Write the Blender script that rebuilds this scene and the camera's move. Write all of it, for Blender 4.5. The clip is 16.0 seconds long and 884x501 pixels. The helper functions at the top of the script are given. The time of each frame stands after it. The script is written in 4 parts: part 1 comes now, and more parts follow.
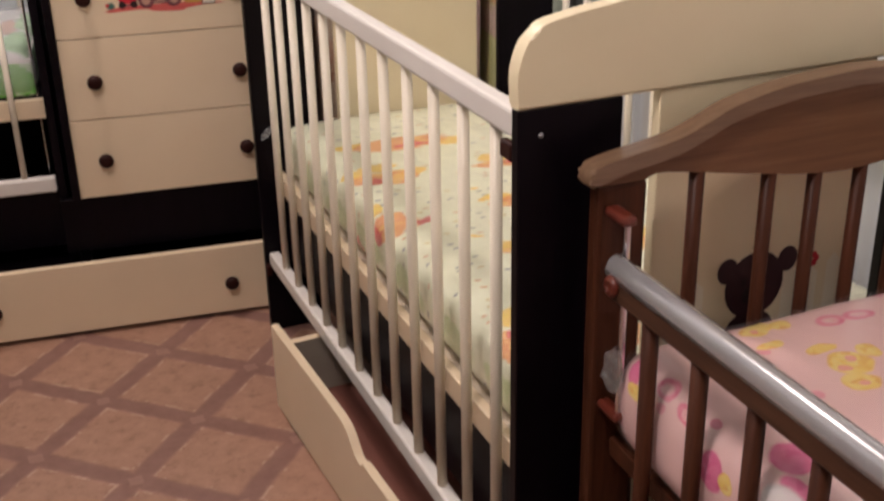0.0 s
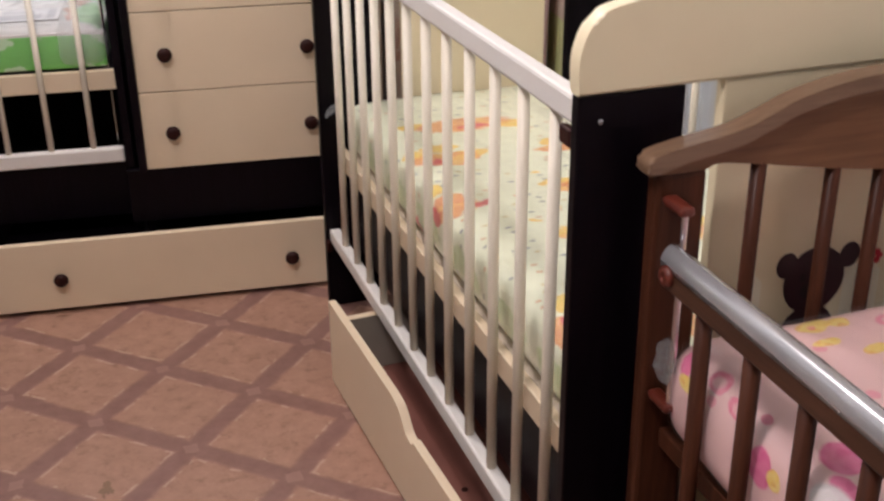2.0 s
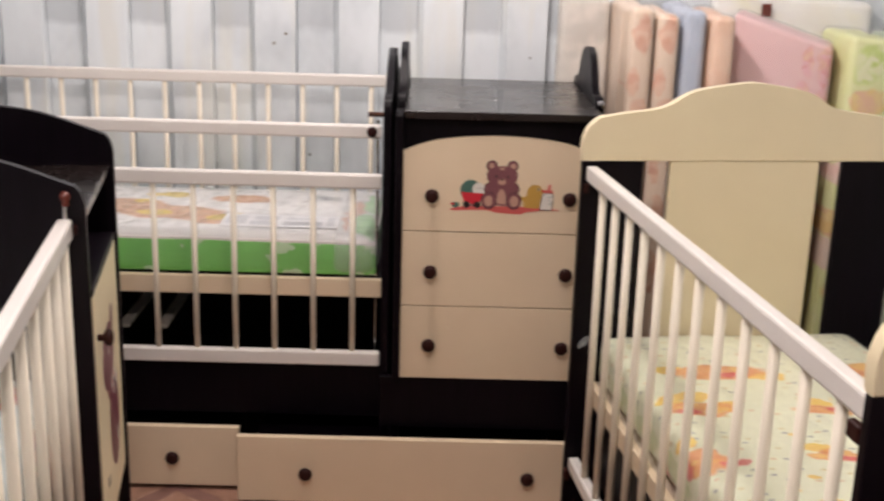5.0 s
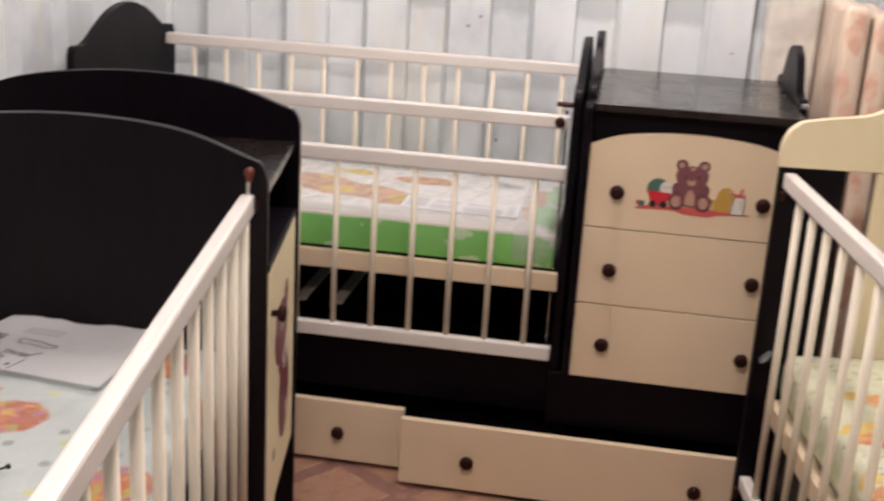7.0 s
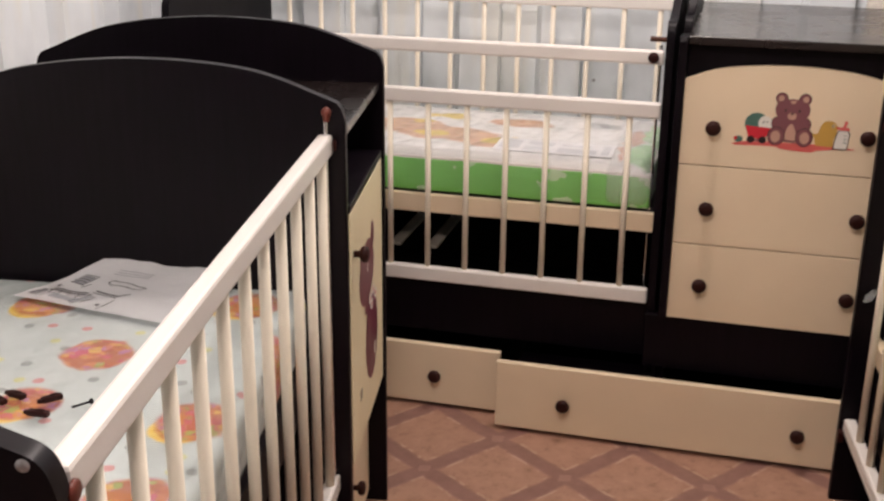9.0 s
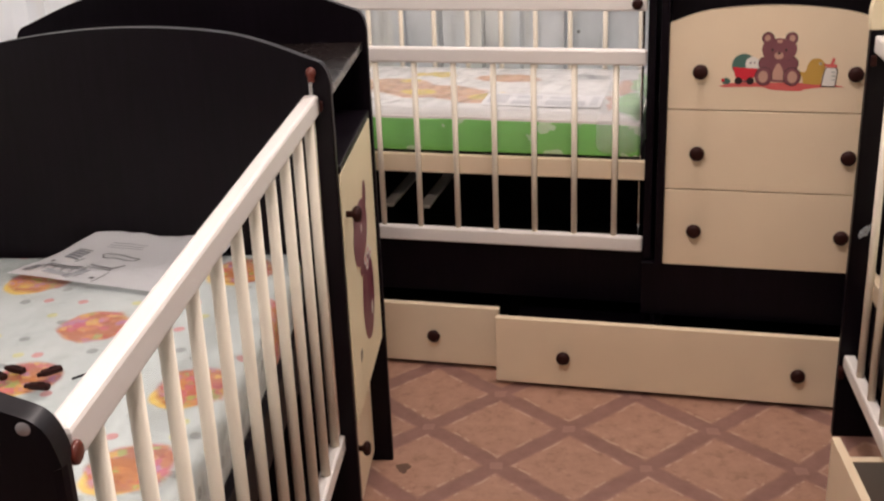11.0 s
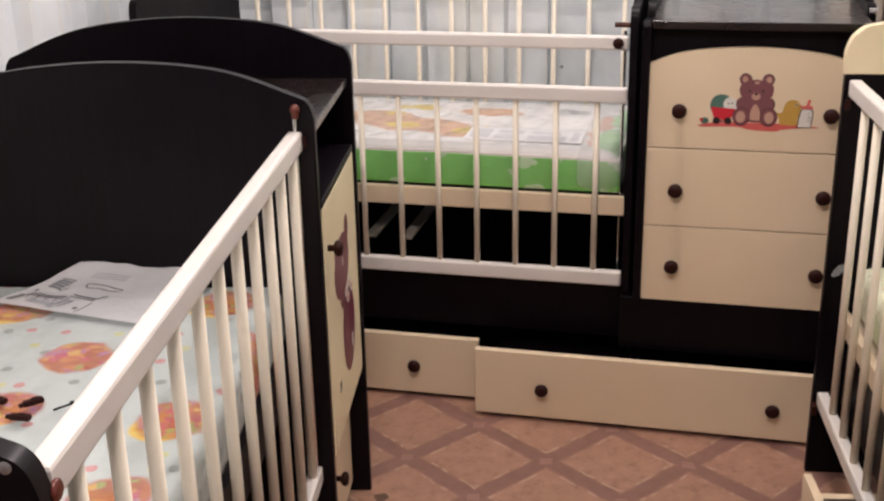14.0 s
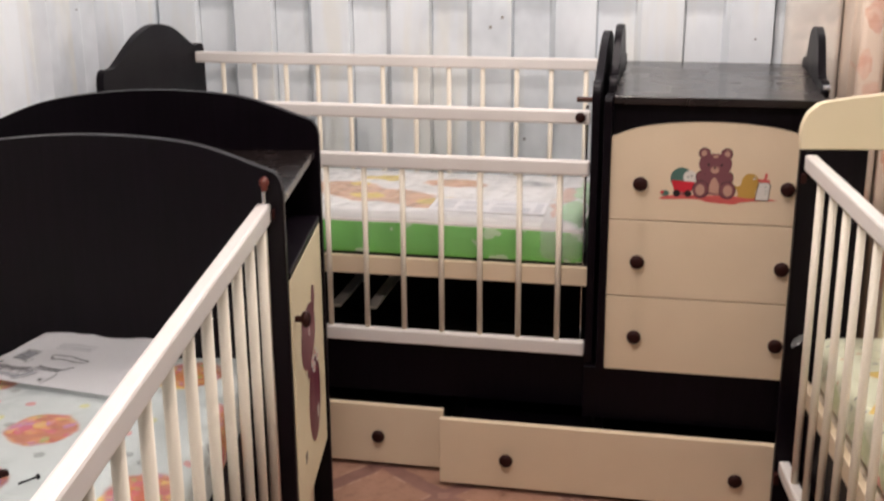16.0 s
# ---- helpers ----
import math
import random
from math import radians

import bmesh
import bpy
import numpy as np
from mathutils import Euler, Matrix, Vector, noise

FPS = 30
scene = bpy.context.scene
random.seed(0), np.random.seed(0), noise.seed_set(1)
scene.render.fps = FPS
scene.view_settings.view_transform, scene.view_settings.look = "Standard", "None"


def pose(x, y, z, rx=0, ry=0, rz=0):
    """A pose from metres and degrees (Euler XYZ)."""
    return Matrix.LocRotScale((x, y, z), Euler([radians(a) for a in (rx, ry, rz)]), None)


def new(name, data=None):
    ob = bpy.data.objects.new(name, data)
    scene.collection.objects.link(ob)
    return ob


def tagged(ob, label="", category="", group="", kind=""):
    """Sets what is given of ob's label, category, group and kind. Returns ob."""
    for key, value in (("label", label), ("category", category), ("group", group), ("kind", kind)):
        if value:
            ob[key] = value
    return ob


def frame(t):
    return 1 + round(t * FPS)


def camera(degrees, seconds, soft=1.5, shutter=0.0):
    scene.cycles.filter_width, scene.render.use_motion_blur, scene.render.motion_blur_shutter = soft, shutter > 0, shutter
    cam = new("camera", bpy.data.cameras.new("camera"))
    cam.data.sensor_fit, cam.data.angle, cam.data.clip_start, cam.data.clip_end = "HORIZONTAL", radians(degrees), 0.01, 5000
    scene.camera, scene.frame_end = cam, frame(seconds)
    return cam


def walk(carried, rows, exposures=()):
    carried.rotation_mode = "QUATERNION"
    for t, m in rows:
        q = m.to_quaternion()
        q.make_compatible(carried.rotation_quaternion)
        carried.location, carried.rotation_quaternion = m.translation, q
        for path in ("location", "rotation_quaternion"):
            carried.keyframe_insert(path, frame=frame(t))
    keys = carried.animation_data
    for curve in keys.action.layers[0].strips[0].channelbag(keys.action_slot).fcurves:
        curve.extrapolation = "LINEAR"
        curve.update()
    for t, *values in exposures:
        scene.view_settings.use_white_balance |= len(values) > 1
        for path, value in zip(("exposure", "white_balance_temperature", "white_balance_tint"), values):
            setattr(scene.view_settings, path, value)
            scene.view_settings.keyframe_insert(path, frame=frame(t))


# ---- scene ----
cam = camera(42.03, 16.0, soft=2.25, shutter=0.9)
# seconds, eye x, y, z, yaw, pitch, roll
ROWS = [
    (0, 0.077, -2.582, 1.277, -15.32, -24.15, -1.21),
    (0.5, 0.089, -2.570, 1.265, -14.65, -25.65, -1.49),
    (1, 0.095, -2.568, 1.258, -14.19, -26.30, -1.67),
    (1.5, 0.091, -2.577, 1.267, -13.55, -25.58, -1.17),
    (2, 0.087, -2.584, 1.280, -11.82, -25.09, -0.61),
    (2.5, 0.051, -2.613, 1.316, -11.93, -23.52, 0.63),
    (3, 0.021, -2.626, 1.348, -10.63, -19.90, 1.64),
    (3.5, 0.001, -2.615, 1.366, -8.46, -17.65, 1.68),
    (4, -0.016, -2.612, 1.380, -6.37, -16.42, 1.60),
    (4.5, 0.000, -2.600, 1.375, -3.37, -15.73, 1.58),
    (7, -0.001, -2.527, 1.383, 8.67, -17.07, 3.38),
    (7.5, 0.028, -2.516, 1.377, 11.31, -18.23, 3.89),
    (8, 0.046, -2.513, 1.372, 12.77, -18.62, 3.24),
    (8.5, 0.058, -2.508, 1.365, 13.41, -19.11, 2.09),
    (9, 0.064, -2.502, 1.357, 14.95, -19.63, 0.56),
    (9.5, 0.071, -2.505, 1.355, 15.20, -20.13, -0.28),
    (12, 0.064, -2.502, 1.332, 14.66, -21.60, -2.96),
    (12.5, 0.062, -2.499, 1.336, 14.69, -21.24, -2.50),
    (13, 0.066, -2.501, 1.344, 14.46, -20.88, -2.26),
    (13.5, 0.079, -2.516, 1.358, 14.23, -20.53, -1.78),
    (14, 0.084, -2.523, 1.369, 13.94, -20.18, -1.20),
    (14.5, 0.074, -2.534, 1.369, 13.33, -19.82, -0.71),
    (15, 0.072, -2.537, 1.370, 12.74, -19.24, -0.51),
    (15.5, 0.072, -2.539, 1.373, 12.26, -18.01, -0.53),
    (16, 0.076, -2.542, 1.382, 11.78, -16.86, -0.42),
]
# seconds, stops, kelvin, tint
EXPOSURES = [(0, -0.15, 6700, 13), (0.5, -0.32, 6800, 14), (1.0, 0.07, 6000, 11), (1.5, 0.03, 6000, 10.5), (2.0, 0.06, 6150, 10.5), (2.5, 0.11, 6350, 10), (3.0, 0.15, 6500, 10), (3.5, 0.02, 6550, 11),
             (4.5, 0.0, 6450, 10), (7, 0.02, 6600, 11), (8.5, 0.06, 6700, 11), (12, 0.11, 6600, 12), (14, 0.10, 6500, 11), (16, 0.07, 6450, 10)]
walk(cam, [(t, pose(x, y, z, 90 + pitch, 0, yaw) @ pose(0, 0, 0, 0, 0, roll)) for t, x, y, z, yaw, pitch, roll in ROWS], EXPOSURES)

# ---- light: two ceiling lamps of a small shop room ----
world = bpy.data.worlds.new("room_world")
world.use_nodes = True
world.node_tree.nodes["Background"].inputs[0].default_value = (0.9, 0.93, 1.0, 1)
world.node_tree.nodes["Background"].inputs[1].default_value = 0.01
scene.world = world


def bulbs(places, watts, colour):
    """Bare opal bulbs under the ceiling, sharing the given power."""
    for x, y, z in places:
        data = bpy.data.lights.new("bulb_light", "POINT")
        data.shadow_soft_size, data.energy, data.color = 0.06, watts / len(places), colour
        new("bulb_light", data).matrix_world = pose(x, y, z)


# a lamp of two bulbs before the rear crib, and one of three further back in the room
bulbs([(-0.10, -0.06, 2.25), (-0.10, -0.32, 2.25)], 56, (1.0, 0.895, 0.868))
bulbs([(-0.333, -2.02, 2.28), (-0.20, -2.02, 2.28), (-0.067, -2.02, 2.28)], 66, (1.0, 0.885, 0.855))


# ---- materials ----
class Nodes:
    """A small helper that writes node trees as expressions."""

    def __init__(self, name):
        self.mat = bpy.data.materials.new(name)
        self.mat.use_nodes = True
        self.tree = self.mat.node_tree
        self.bsdf = self.tree.nodes["Principled BSDF"]

    def add(self, kind, **props):
        node = self.tree.nodes.new(kind)
        for key, value in props.items():
            setattr(node, key, value)
        return node

    def link(self, value, socket):
        if isinstance(value, bpy.types.NodeSocket):
            self.tree.links.new(value, socket)
        else:
            socket.default_value = value

    def math(self, op, a, b=0.0, c=0.0):
        node = self.add("ShaderNodeMath", operation=op)
        for value, socket in zip((a, b, c), node.inputs):
            self.link(value, socket)
        return node.outputs[0]

    def coords(self, kind="Object"):
        return self.add("ShaderNodeTexCoord").outputs[kind]

    def mapping(self, vector, scale=(1, 1, 1), rot=(0, 0, 0), loc=(0, 0, 0), kind="POINT"):
        node = self.add("ShaderNodeMapping", vector_type=kind)
        self.link(vector, node.inputs["Vector"])
        node.inputs["Scale"].default_value = scale
        node.inputs["Rotation"].default_value = rot
        node.inputs["Location"].default_value = loc
        return node.outputs[0]

    def noise(self, vector, scale, detail=4.0, rough=0.55):
        node = self.add("ShaderNodeTexNoise")
        self.link(vector, node.inputs["Vector"])
        node.inputs["Scale"].default_value = scale
        node.inputs["Detail"].default_value = detail
        node.inputs["Roughness"].default_value = rough
        return node.outputs["Fac"]

    def voronoi(self, vector, scale, feature="F1", random=1.0):
        node = self.add("ShaderNodeTexVoronoi", feature=feature)
        self.link(vector, node.inputs["Vector"])
        node.inputs["Scale"].default_value = scale
        node.inputs["Randomness"].default_value = random
        return node

    def ramp(self, fac, stops, interp="LINEAR"):
        node = self.add("ShaderNodeValToRGB")
        node.color_ramp.interpolation = interp
        while len(node.color_ramp.elements) < len(stops):
            node.color_ramp.elements.new(0.5)
        for el, (pos, col) in zip(node.color_ramp.elements, stops):
            el.position, el.color = pos, (*col, 1) if len(col) == 3 else col
        self.link(fac, node.inputs[0])
        return node.outputs[0]

    def mix(self, fac, a, b, blend="MIX"):
        node = self.add("ShaderNodeMix", data_type="RGBA", blend_type=blend)
        self.link(fac, node.inputs["Factor"])
        for value, socket in ((a, node.inputs[6]), (b, node.inputs[7])):
            self.link((*value, 1) if isinstance(value, tuple) and len(value) == 3 else value, socket)
        return node.outputs[2]

    def bump(self, height, strength, distance=0.002):
        node = self.add("ShaderNodeBump")
        self.link(height, node.inputs["Height"])
        node.inputs["Strength"].default_value = strength
        node.inputs["Distance"].default_value = distance
        self.tree.links.new(node.outputs[0], self.bsdf.inputs["Normal"])

    def creased_coat(self, strength=1.0):
        """Sharp creases for the coat alone, as of wrapping film drawn over cloth."""
        v = self.coords()
        fold = self.noise(self.mapping(v, (2.6, 1.0, 1.8), (0, 0, 0.5)), 4.0, 2.0, 0.5)
        ridge = self.math("ABSOLUTE", self.math("SUBTRACT", fold, 0.5))
        node = self.add("ShaderNodeBump")
        self.link(self.math("ADD", self.math("MULTIPLY", ridge, 2.2), self.math("MULTIPLY", self.noise(v, 17.0, 2.0), 0.5)), node.inputs["Height"])
        node.inputs["Strength"].default_value = strength
        node.inputs["Distance"].default_value = 0.012
        self.tree.links.new(node.outputs[0], self.bsdf.inputs["Coat Normal"])

    def out(self, colour, rough, metal=0.0, coat=0.0, spec=0.5):
        self.link((*colour, 1) if isinstance(colour, tuple) else colour, self.bsdf.inputs["Base Color"])
        self.link(rough, self.bsdf.inputs["Roughness"])
        self.bsdf.inputs["Metallic"].default_value = metal
        self.bsdf.inputs["Coat Weight"].default_value = coat
        self.bsdf.inputs["Coat Roughness"].default_value = 0.12
        self.bsdf.inputs["Specular IOR Level"].default_value = spec
        return self.mat


def painted(name, base, dark, rough=0.4, grain=40.0, spec=0.5):
    """Lacquer or laminate with faint cloudy tone and fine relief."""
    n = Nodes(name)
    v = n.coords()
    cloud = n.noise(v, 5.0)
    fine = n.noise(v, grain * 4, 2.0)
    col = n.ramp(cloud, [(0.3, dark), (0.7, base)])
    r = n.math("MULTIPLY_ADD", n.noise(v, 14.0), 0.16, rough - 0.08)
    n.bump(fine, 0.12, 0.0008)
    return n.out(col, r, spec=spec)


def woody(name, stops, scale, rough=0.4, coat=0.0, spec=0.5, relief=0.2):
    """Wood or wood-look foil with long streaks along local z."""
    n = Nodes(name)
    v = n.mapping(n.coords(), scale)
    streak = n.noise(v, 6.0, 6.0, 0.65)
    col = n.ramp(streak, stops)
    r = n.math("MULTIPLY_ADD", n.noise(n.coords(), 9.0), 0.2, rough - 0.1)
    n.bump(streak, relief, 0.001)
    return n.out(col, r, coat=coat, spec=spec)


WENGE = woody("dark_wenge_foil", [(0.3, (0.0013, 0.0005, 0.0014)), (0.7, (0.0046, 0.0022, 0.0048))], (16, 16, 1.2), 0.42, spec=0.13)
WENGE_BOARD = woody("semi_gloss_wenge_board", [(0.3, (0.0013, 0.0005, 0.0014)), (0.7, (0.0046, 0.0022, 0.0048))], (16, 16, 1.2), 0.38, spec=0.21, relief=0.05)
# paler base puts the wall's glare on the tops into the colour
WENGE_TOP = woody("glossy_wenge_glare", [(0.3, (0.008, 0.0055, 0.005)), (0.7, (0.018, 0.012, 0.011))], (2, 16, 2), 0.27, coat=0.2, spec=0.4, relief=0.05)
CREAM = painted("cream_laminate", (0.75, 0.612, 0.435), (0.71, 0.575, 0.405), 0.42)
CREAM_LIGHT = painted("vanilla_laminate", (0.78, 0.68, 0.46), (0.74, 0.64, 0.43), 0.40)
WHITE = painted("white_enamel", (0.745, 0.708, 0.665), (0.70, 0.663, 0.620), 0.35)
IVORY = painted("ivory_enamel", (0.79, 0.725, 0.60), (0.74, 0.675, 0.55), 0.35)
BROWN_PLASTIC = painted("brown_plastic", (0.030, 0.007, 0.005), (0.020, 0.005, 0.004), 0.5, spec=0.15)
RED_PLASTIC = painted("red_plastic", (0.13, 0.022, 0.012), (0.09, 0.017, 0.009), 0.35)
# posts and bars take this darker walnut; their shade is put into the colour
WALNUT = woody("darkened_walnut_stain", [(0.25, (0.030, 0.0095, 0.005)), (0.75, (0.092, 0.030, 0.0145))], (14, 14, 1.0), 0.42, spec=0.13)
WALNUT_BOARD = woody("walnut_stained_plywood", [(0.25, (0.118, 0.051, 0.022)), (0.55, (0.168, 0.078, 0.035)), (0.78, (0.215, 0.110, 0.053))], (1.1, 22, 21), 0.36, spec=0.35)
# pale to put the highlight along the rounded cap into the colour
WALNUT_CAP = woody("highlight_walnut_cap", [(0.25, (0.150, 0.086, 0.050)), (0.75, (0.235, 0.145, 0.090))], (1.1, 22, 21), 0.33, spec=0.5)
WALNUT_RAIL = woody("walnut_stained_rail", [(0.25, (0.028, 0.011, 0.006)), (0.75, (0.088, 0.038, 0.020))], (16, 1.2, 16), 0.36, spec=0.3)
RAW_BOARD = woody("pale_board", [(0.3, (0.42, 0.34, 0.25)), (0.7, (0.56, 0.47, 0.36))], (12, 12, 1.2), 0.6)
HARDBOARD = painted("red_brown_hardboard", (0.25, 0.100, 0.075), (0.18, 0.068, 0.052), 0.4)
GREY_BOARD = painted("grey_hardboard", (0.35, 0.315, 0.265), (0.27, 0.24, 0.20), 0.6)


def metal(name, colour, rough):
    n = Nodes(name)
    r = n.math("MULTIPLY_ADD", n.noise(n.coords(), 60.0), 0.15, rough - 0.07)
    return n.out(colour, r, metal=1.0)


CHROME = metal("chrome", (0.72, 0.72, 0.74), 0.2)


def grey_pvc():
    n = Nodes("grey_pvc_cap")
    col = n.ramp(n.noise(n.coords(), 8.0), [(0.3, (0.34, 0.33, 0.34)), (0.7, (0.43, 0.42, 0.43))])
    out = n.out(col, 0.26, metal=0.45, coat=1.0)
    n.bsdf.inputs["Coat Roughness"].default_value = 0.04
    return out


GREY_PVC = grey_pvc()


def linoleum():
    """Printed sheet flooring: square tiles laid diagonally, with darker bands and a small lozenge at each crossing."""
    n = Nodes("printed_linoleum")
    v = n.coords()
    pitches, turn, ox, oy = (0.2245, 0.229), 0.9425, 0.067, -0.179
    shifted = n.mapping(v, loc=(-ox, -oy, 0))
    turned = n.add("ShaderNodeVectorRotate", rotation_type="Z_AXIS")
    n.link(shifted, turned.inputs["Vector"])
    turned.inputs["Angle"].default_value = -turn
    sep = n.add("ShaderNodeSeparateXYZ")
    n.link(turned.outputs[0], sep.inputs[0])
    wob = n.math("MULTIPLY_ADD", n.noise(v, 24.0, 3.0), 0.012, -0.006)
    dist, signed = [], []
    for axis in (0, 1):
        f = n.math("FRACT", n.math("DIVIDE", sep.outputs[axis], pitches[axis]))
        d = n.math("MULTIPLY", n.math("MINIMUM", f, n.math("SUBTRACT", 1.0, f)), pitches[axis])
        dist.append(n.math("ADD", d, wob))
        signed.append(f)
    near = n.math("MINIMUM", dist[0], dist[1])
    both = n.math("ADD", dist[0], dist[1])
    tile = n.math("MULTIPLY", n.math("SUBTRACT", near, 0.0160), 90.0)
    node = n.add("ShaderNodeClamp")
    n.link(tile, node.inputs[0])
    in_tile = node.outputs[0]
    mottle = n.noise(v, 28.0, 6.0, 0.7)
    blot = n.noise(v, 7.0, 3.0)
    tile_col = n.ramp(mottle, [(0.25, (0.220, 0.111, 0.073)), (0.45, (0.342, 0.191, 0.129)), (0.60, (0.392, 0.223, 0.155)), (0.78, (0.485, 0.300, 0.214))])
    tile_col = n.mix(n.math("MULTIPLY", blot, 0.5), tile_col, (0.315, 0.170, 0.118))
    grime = n.ramp(n.noise(n.mapping(v, loc=(3, 7, 0)), 26.0, 6.0, 0.7), [(0.54, (0, 0, 0)), (0.68, (1, 1, 1))])
    tile_col = n.mix(n.math("MULTIPLY", grime, 0.6), tile_col, (0.19, 0.098, 0.062))
    band_col = n.ramp(mottle, [(0.3, (0.190, 0.095, 0.076)), (0.7, (0.262, 0.140, 0.113))])
    # pale broken rim of the tiles
    rim = n.math("MULTIPLY", n.math("LESS_THAN", n.math("ABSOLUTE", n.math("SUBTRACT", near, 0.0253)), 0.0028), n.math("GREATER_THAN", n.noise(v, 21.0, 5.0, 0.65), 0.53))
    tile_col = n.mix(n.math("MULTIPLY", rim, 0.45), tile_col, (0.60, 0.44, 0.34))
    col = n.mix(in_tile, band_col, tile_col)
    lozenge = n.math("LESS_THAN", both, 0.0195)
    col = n.mix(n.math("MULTIPLY", lozenge, 0.35), col, (0.42, 0.255, 0.19))
    # a burnt spot, and scattered scuffs
    spot = n.add("ShaderNodeVectorMath", operation="DISTANCE")
    n.link(v, spot.inputs[0])
    spot.inputs[1].default_value = (-0.579, -0.454, 0.0)
    burnt = n.math("LESS_THAN", n.math("ADD", spot.outputs["Value"], n.math("MULTIPLY_ADD", n.noise(v, 60.0), 0.05, -0.025)), 0.017)
    col = n.mix(n.math("MULTIPLY", burnt, 0.75), col, (0.045, 0.022, 0.014))
    stain = n.add("ShaderNodeVectorMath", operation="DISTANCE")
    n.link(n.mapping(v, (2.2, 1.0, 1.0), loc=(0.198, 0.0, 0.0)), stain.inputs[0])
    stain.inputs[1].default_value = (-0.165, -0.773, 0.0)
    soiled = n.math("LESS_THAN", n.math("ADD", stain.outputs["Value"], n.math("MULTIPLY_ADD", n.noise(v, 70.0), 0.08, -0.04)), 0.022)
    col = n.mix(n.math("MULTIPLY", soiled, 0.55), col, (0.10, 0.065, 0.025))
    scuff = n.math("GREATER_THAN", n.noise(v, 42.0, 5.0, 0.75), 0.70)
    col = n.mix(n.math("MULTIPLY", scuff, 0.45), col, (0.12, 0.06, 0.045))
    n.bump(n.math("ADD", in_tile, n.math("MULTIPLY", mottle, 0.6)), 0.25, 0.0012)
    r = n.math("MULTIPLY_ADD", mottle, 0.18, 0.36)
    return n.out(col, r)


LINO = linoleum()


RUST_AT = (-0.446, 0.735, 1.065)


def sheet_metal():
    n = Nodes("whitewashed_sheet_metal")
    v = n.coords()
    streak = n.noise(n.mapping(v, (9, 9, 0.6)), 3.0, 5.0, 0.65)
    patch = n.noise(n.mapping(v, (1, 1, 0.7), loc=(3, 1, 0)), 3.2, 4.0, 0.6)
    col = n.ramp(patch, [(0.32, (0.52, 0.57, 0.60)), (0.46, (0.72, 0.77, 0.80)), (0.60, (0.80, 0.85, 0.875)), (0.75, (0.84, 0.885, 0.905))])
    col = n.mix(n.math("MULTIPLY", streak, 0.4), col, (0.66, 0.685, 0.70))
    warm = n.ramp(n.noise(n.mapping(v, (7, 7, 0.9), loc=(1, 4, 2)), 1.5, 3.0), [(0.52, (0, 0, 0)), (0.66, (1, 1, 1))])
    col = n.mix(n.math("MULTIPLY", warm, 0.3), col, (0.74, 0.70, 0.56))
    spots = n.voronoi(v, 9.0)
    dark = n.math("MULTIPLY", n.math("LESS_THAN", spots.outputs["Distance"], 0.045), n.math("GREATER_THAN", n.noise(v, 6.0), 0.5))
    col = n.mix(n.math("MULTIPLY", dark, 0.7), col, (0.06, 0.05, 0.04))
    # shade painted grey above a ragged line across the hollow pans
    part_of = n.add("ShaderNodeSeparateXYZ")
    n.link(v, part_of.inputs[0])
    ragged = n.math("MULTIPLY_ADD", n.noise(v, 11.0, 3.0), 0.05, 1.045)
    high = n.math("MULTIPLY", n.math("SUBTRACT", part_of.outputs[2], ragged), 45.0)
    clip = n.add("ShaderNodeClamp")
    n.link(high, clip.inputs[0])
    hollow = n.math("GREATER_THAN", part_of.outputs[1], 0.73)
    col = n.mix(n.math("MULTIPLY", n.math("MULTIPLY", clip.outputs[0], hollow), 0.5), col, (0.34, 0.37, 0.39))
    # a few rust spots close together
    near = n.add("ShaderNodeVectorMath", operation="DISTANCE")
    n.link(v, near.inputs[0])
    near.inputs[1].default_value = RUST_AT
    fleck = n.math("MULTIPLY", n.math("LESS_THAN", near.outputs["Value"], 0.045), n.math("LESS_THAN", n.voronoi(v, 38.0).outputs["Distance"], 0.20))
    col = n.mix(n.math("MULTIPLY", fleck, 0.8), col, (0.12, 0.08, 0.03))
    n.bump(n.noise(v, 30.0), 0.15, 0.002)
    return n.out(col, 0.5)


SHEET = sheet_metal()
CEILING_PAINT = painted("pale_ceiling_paint", (0.30, 0.28, 0.26), (0.26, 0.245, 0.23), 0.8)
PLASTER = painted("plain_wall_paint", (0.30, 0.27, 0.24), (0.26, 0.24, 0.21), 0.8)


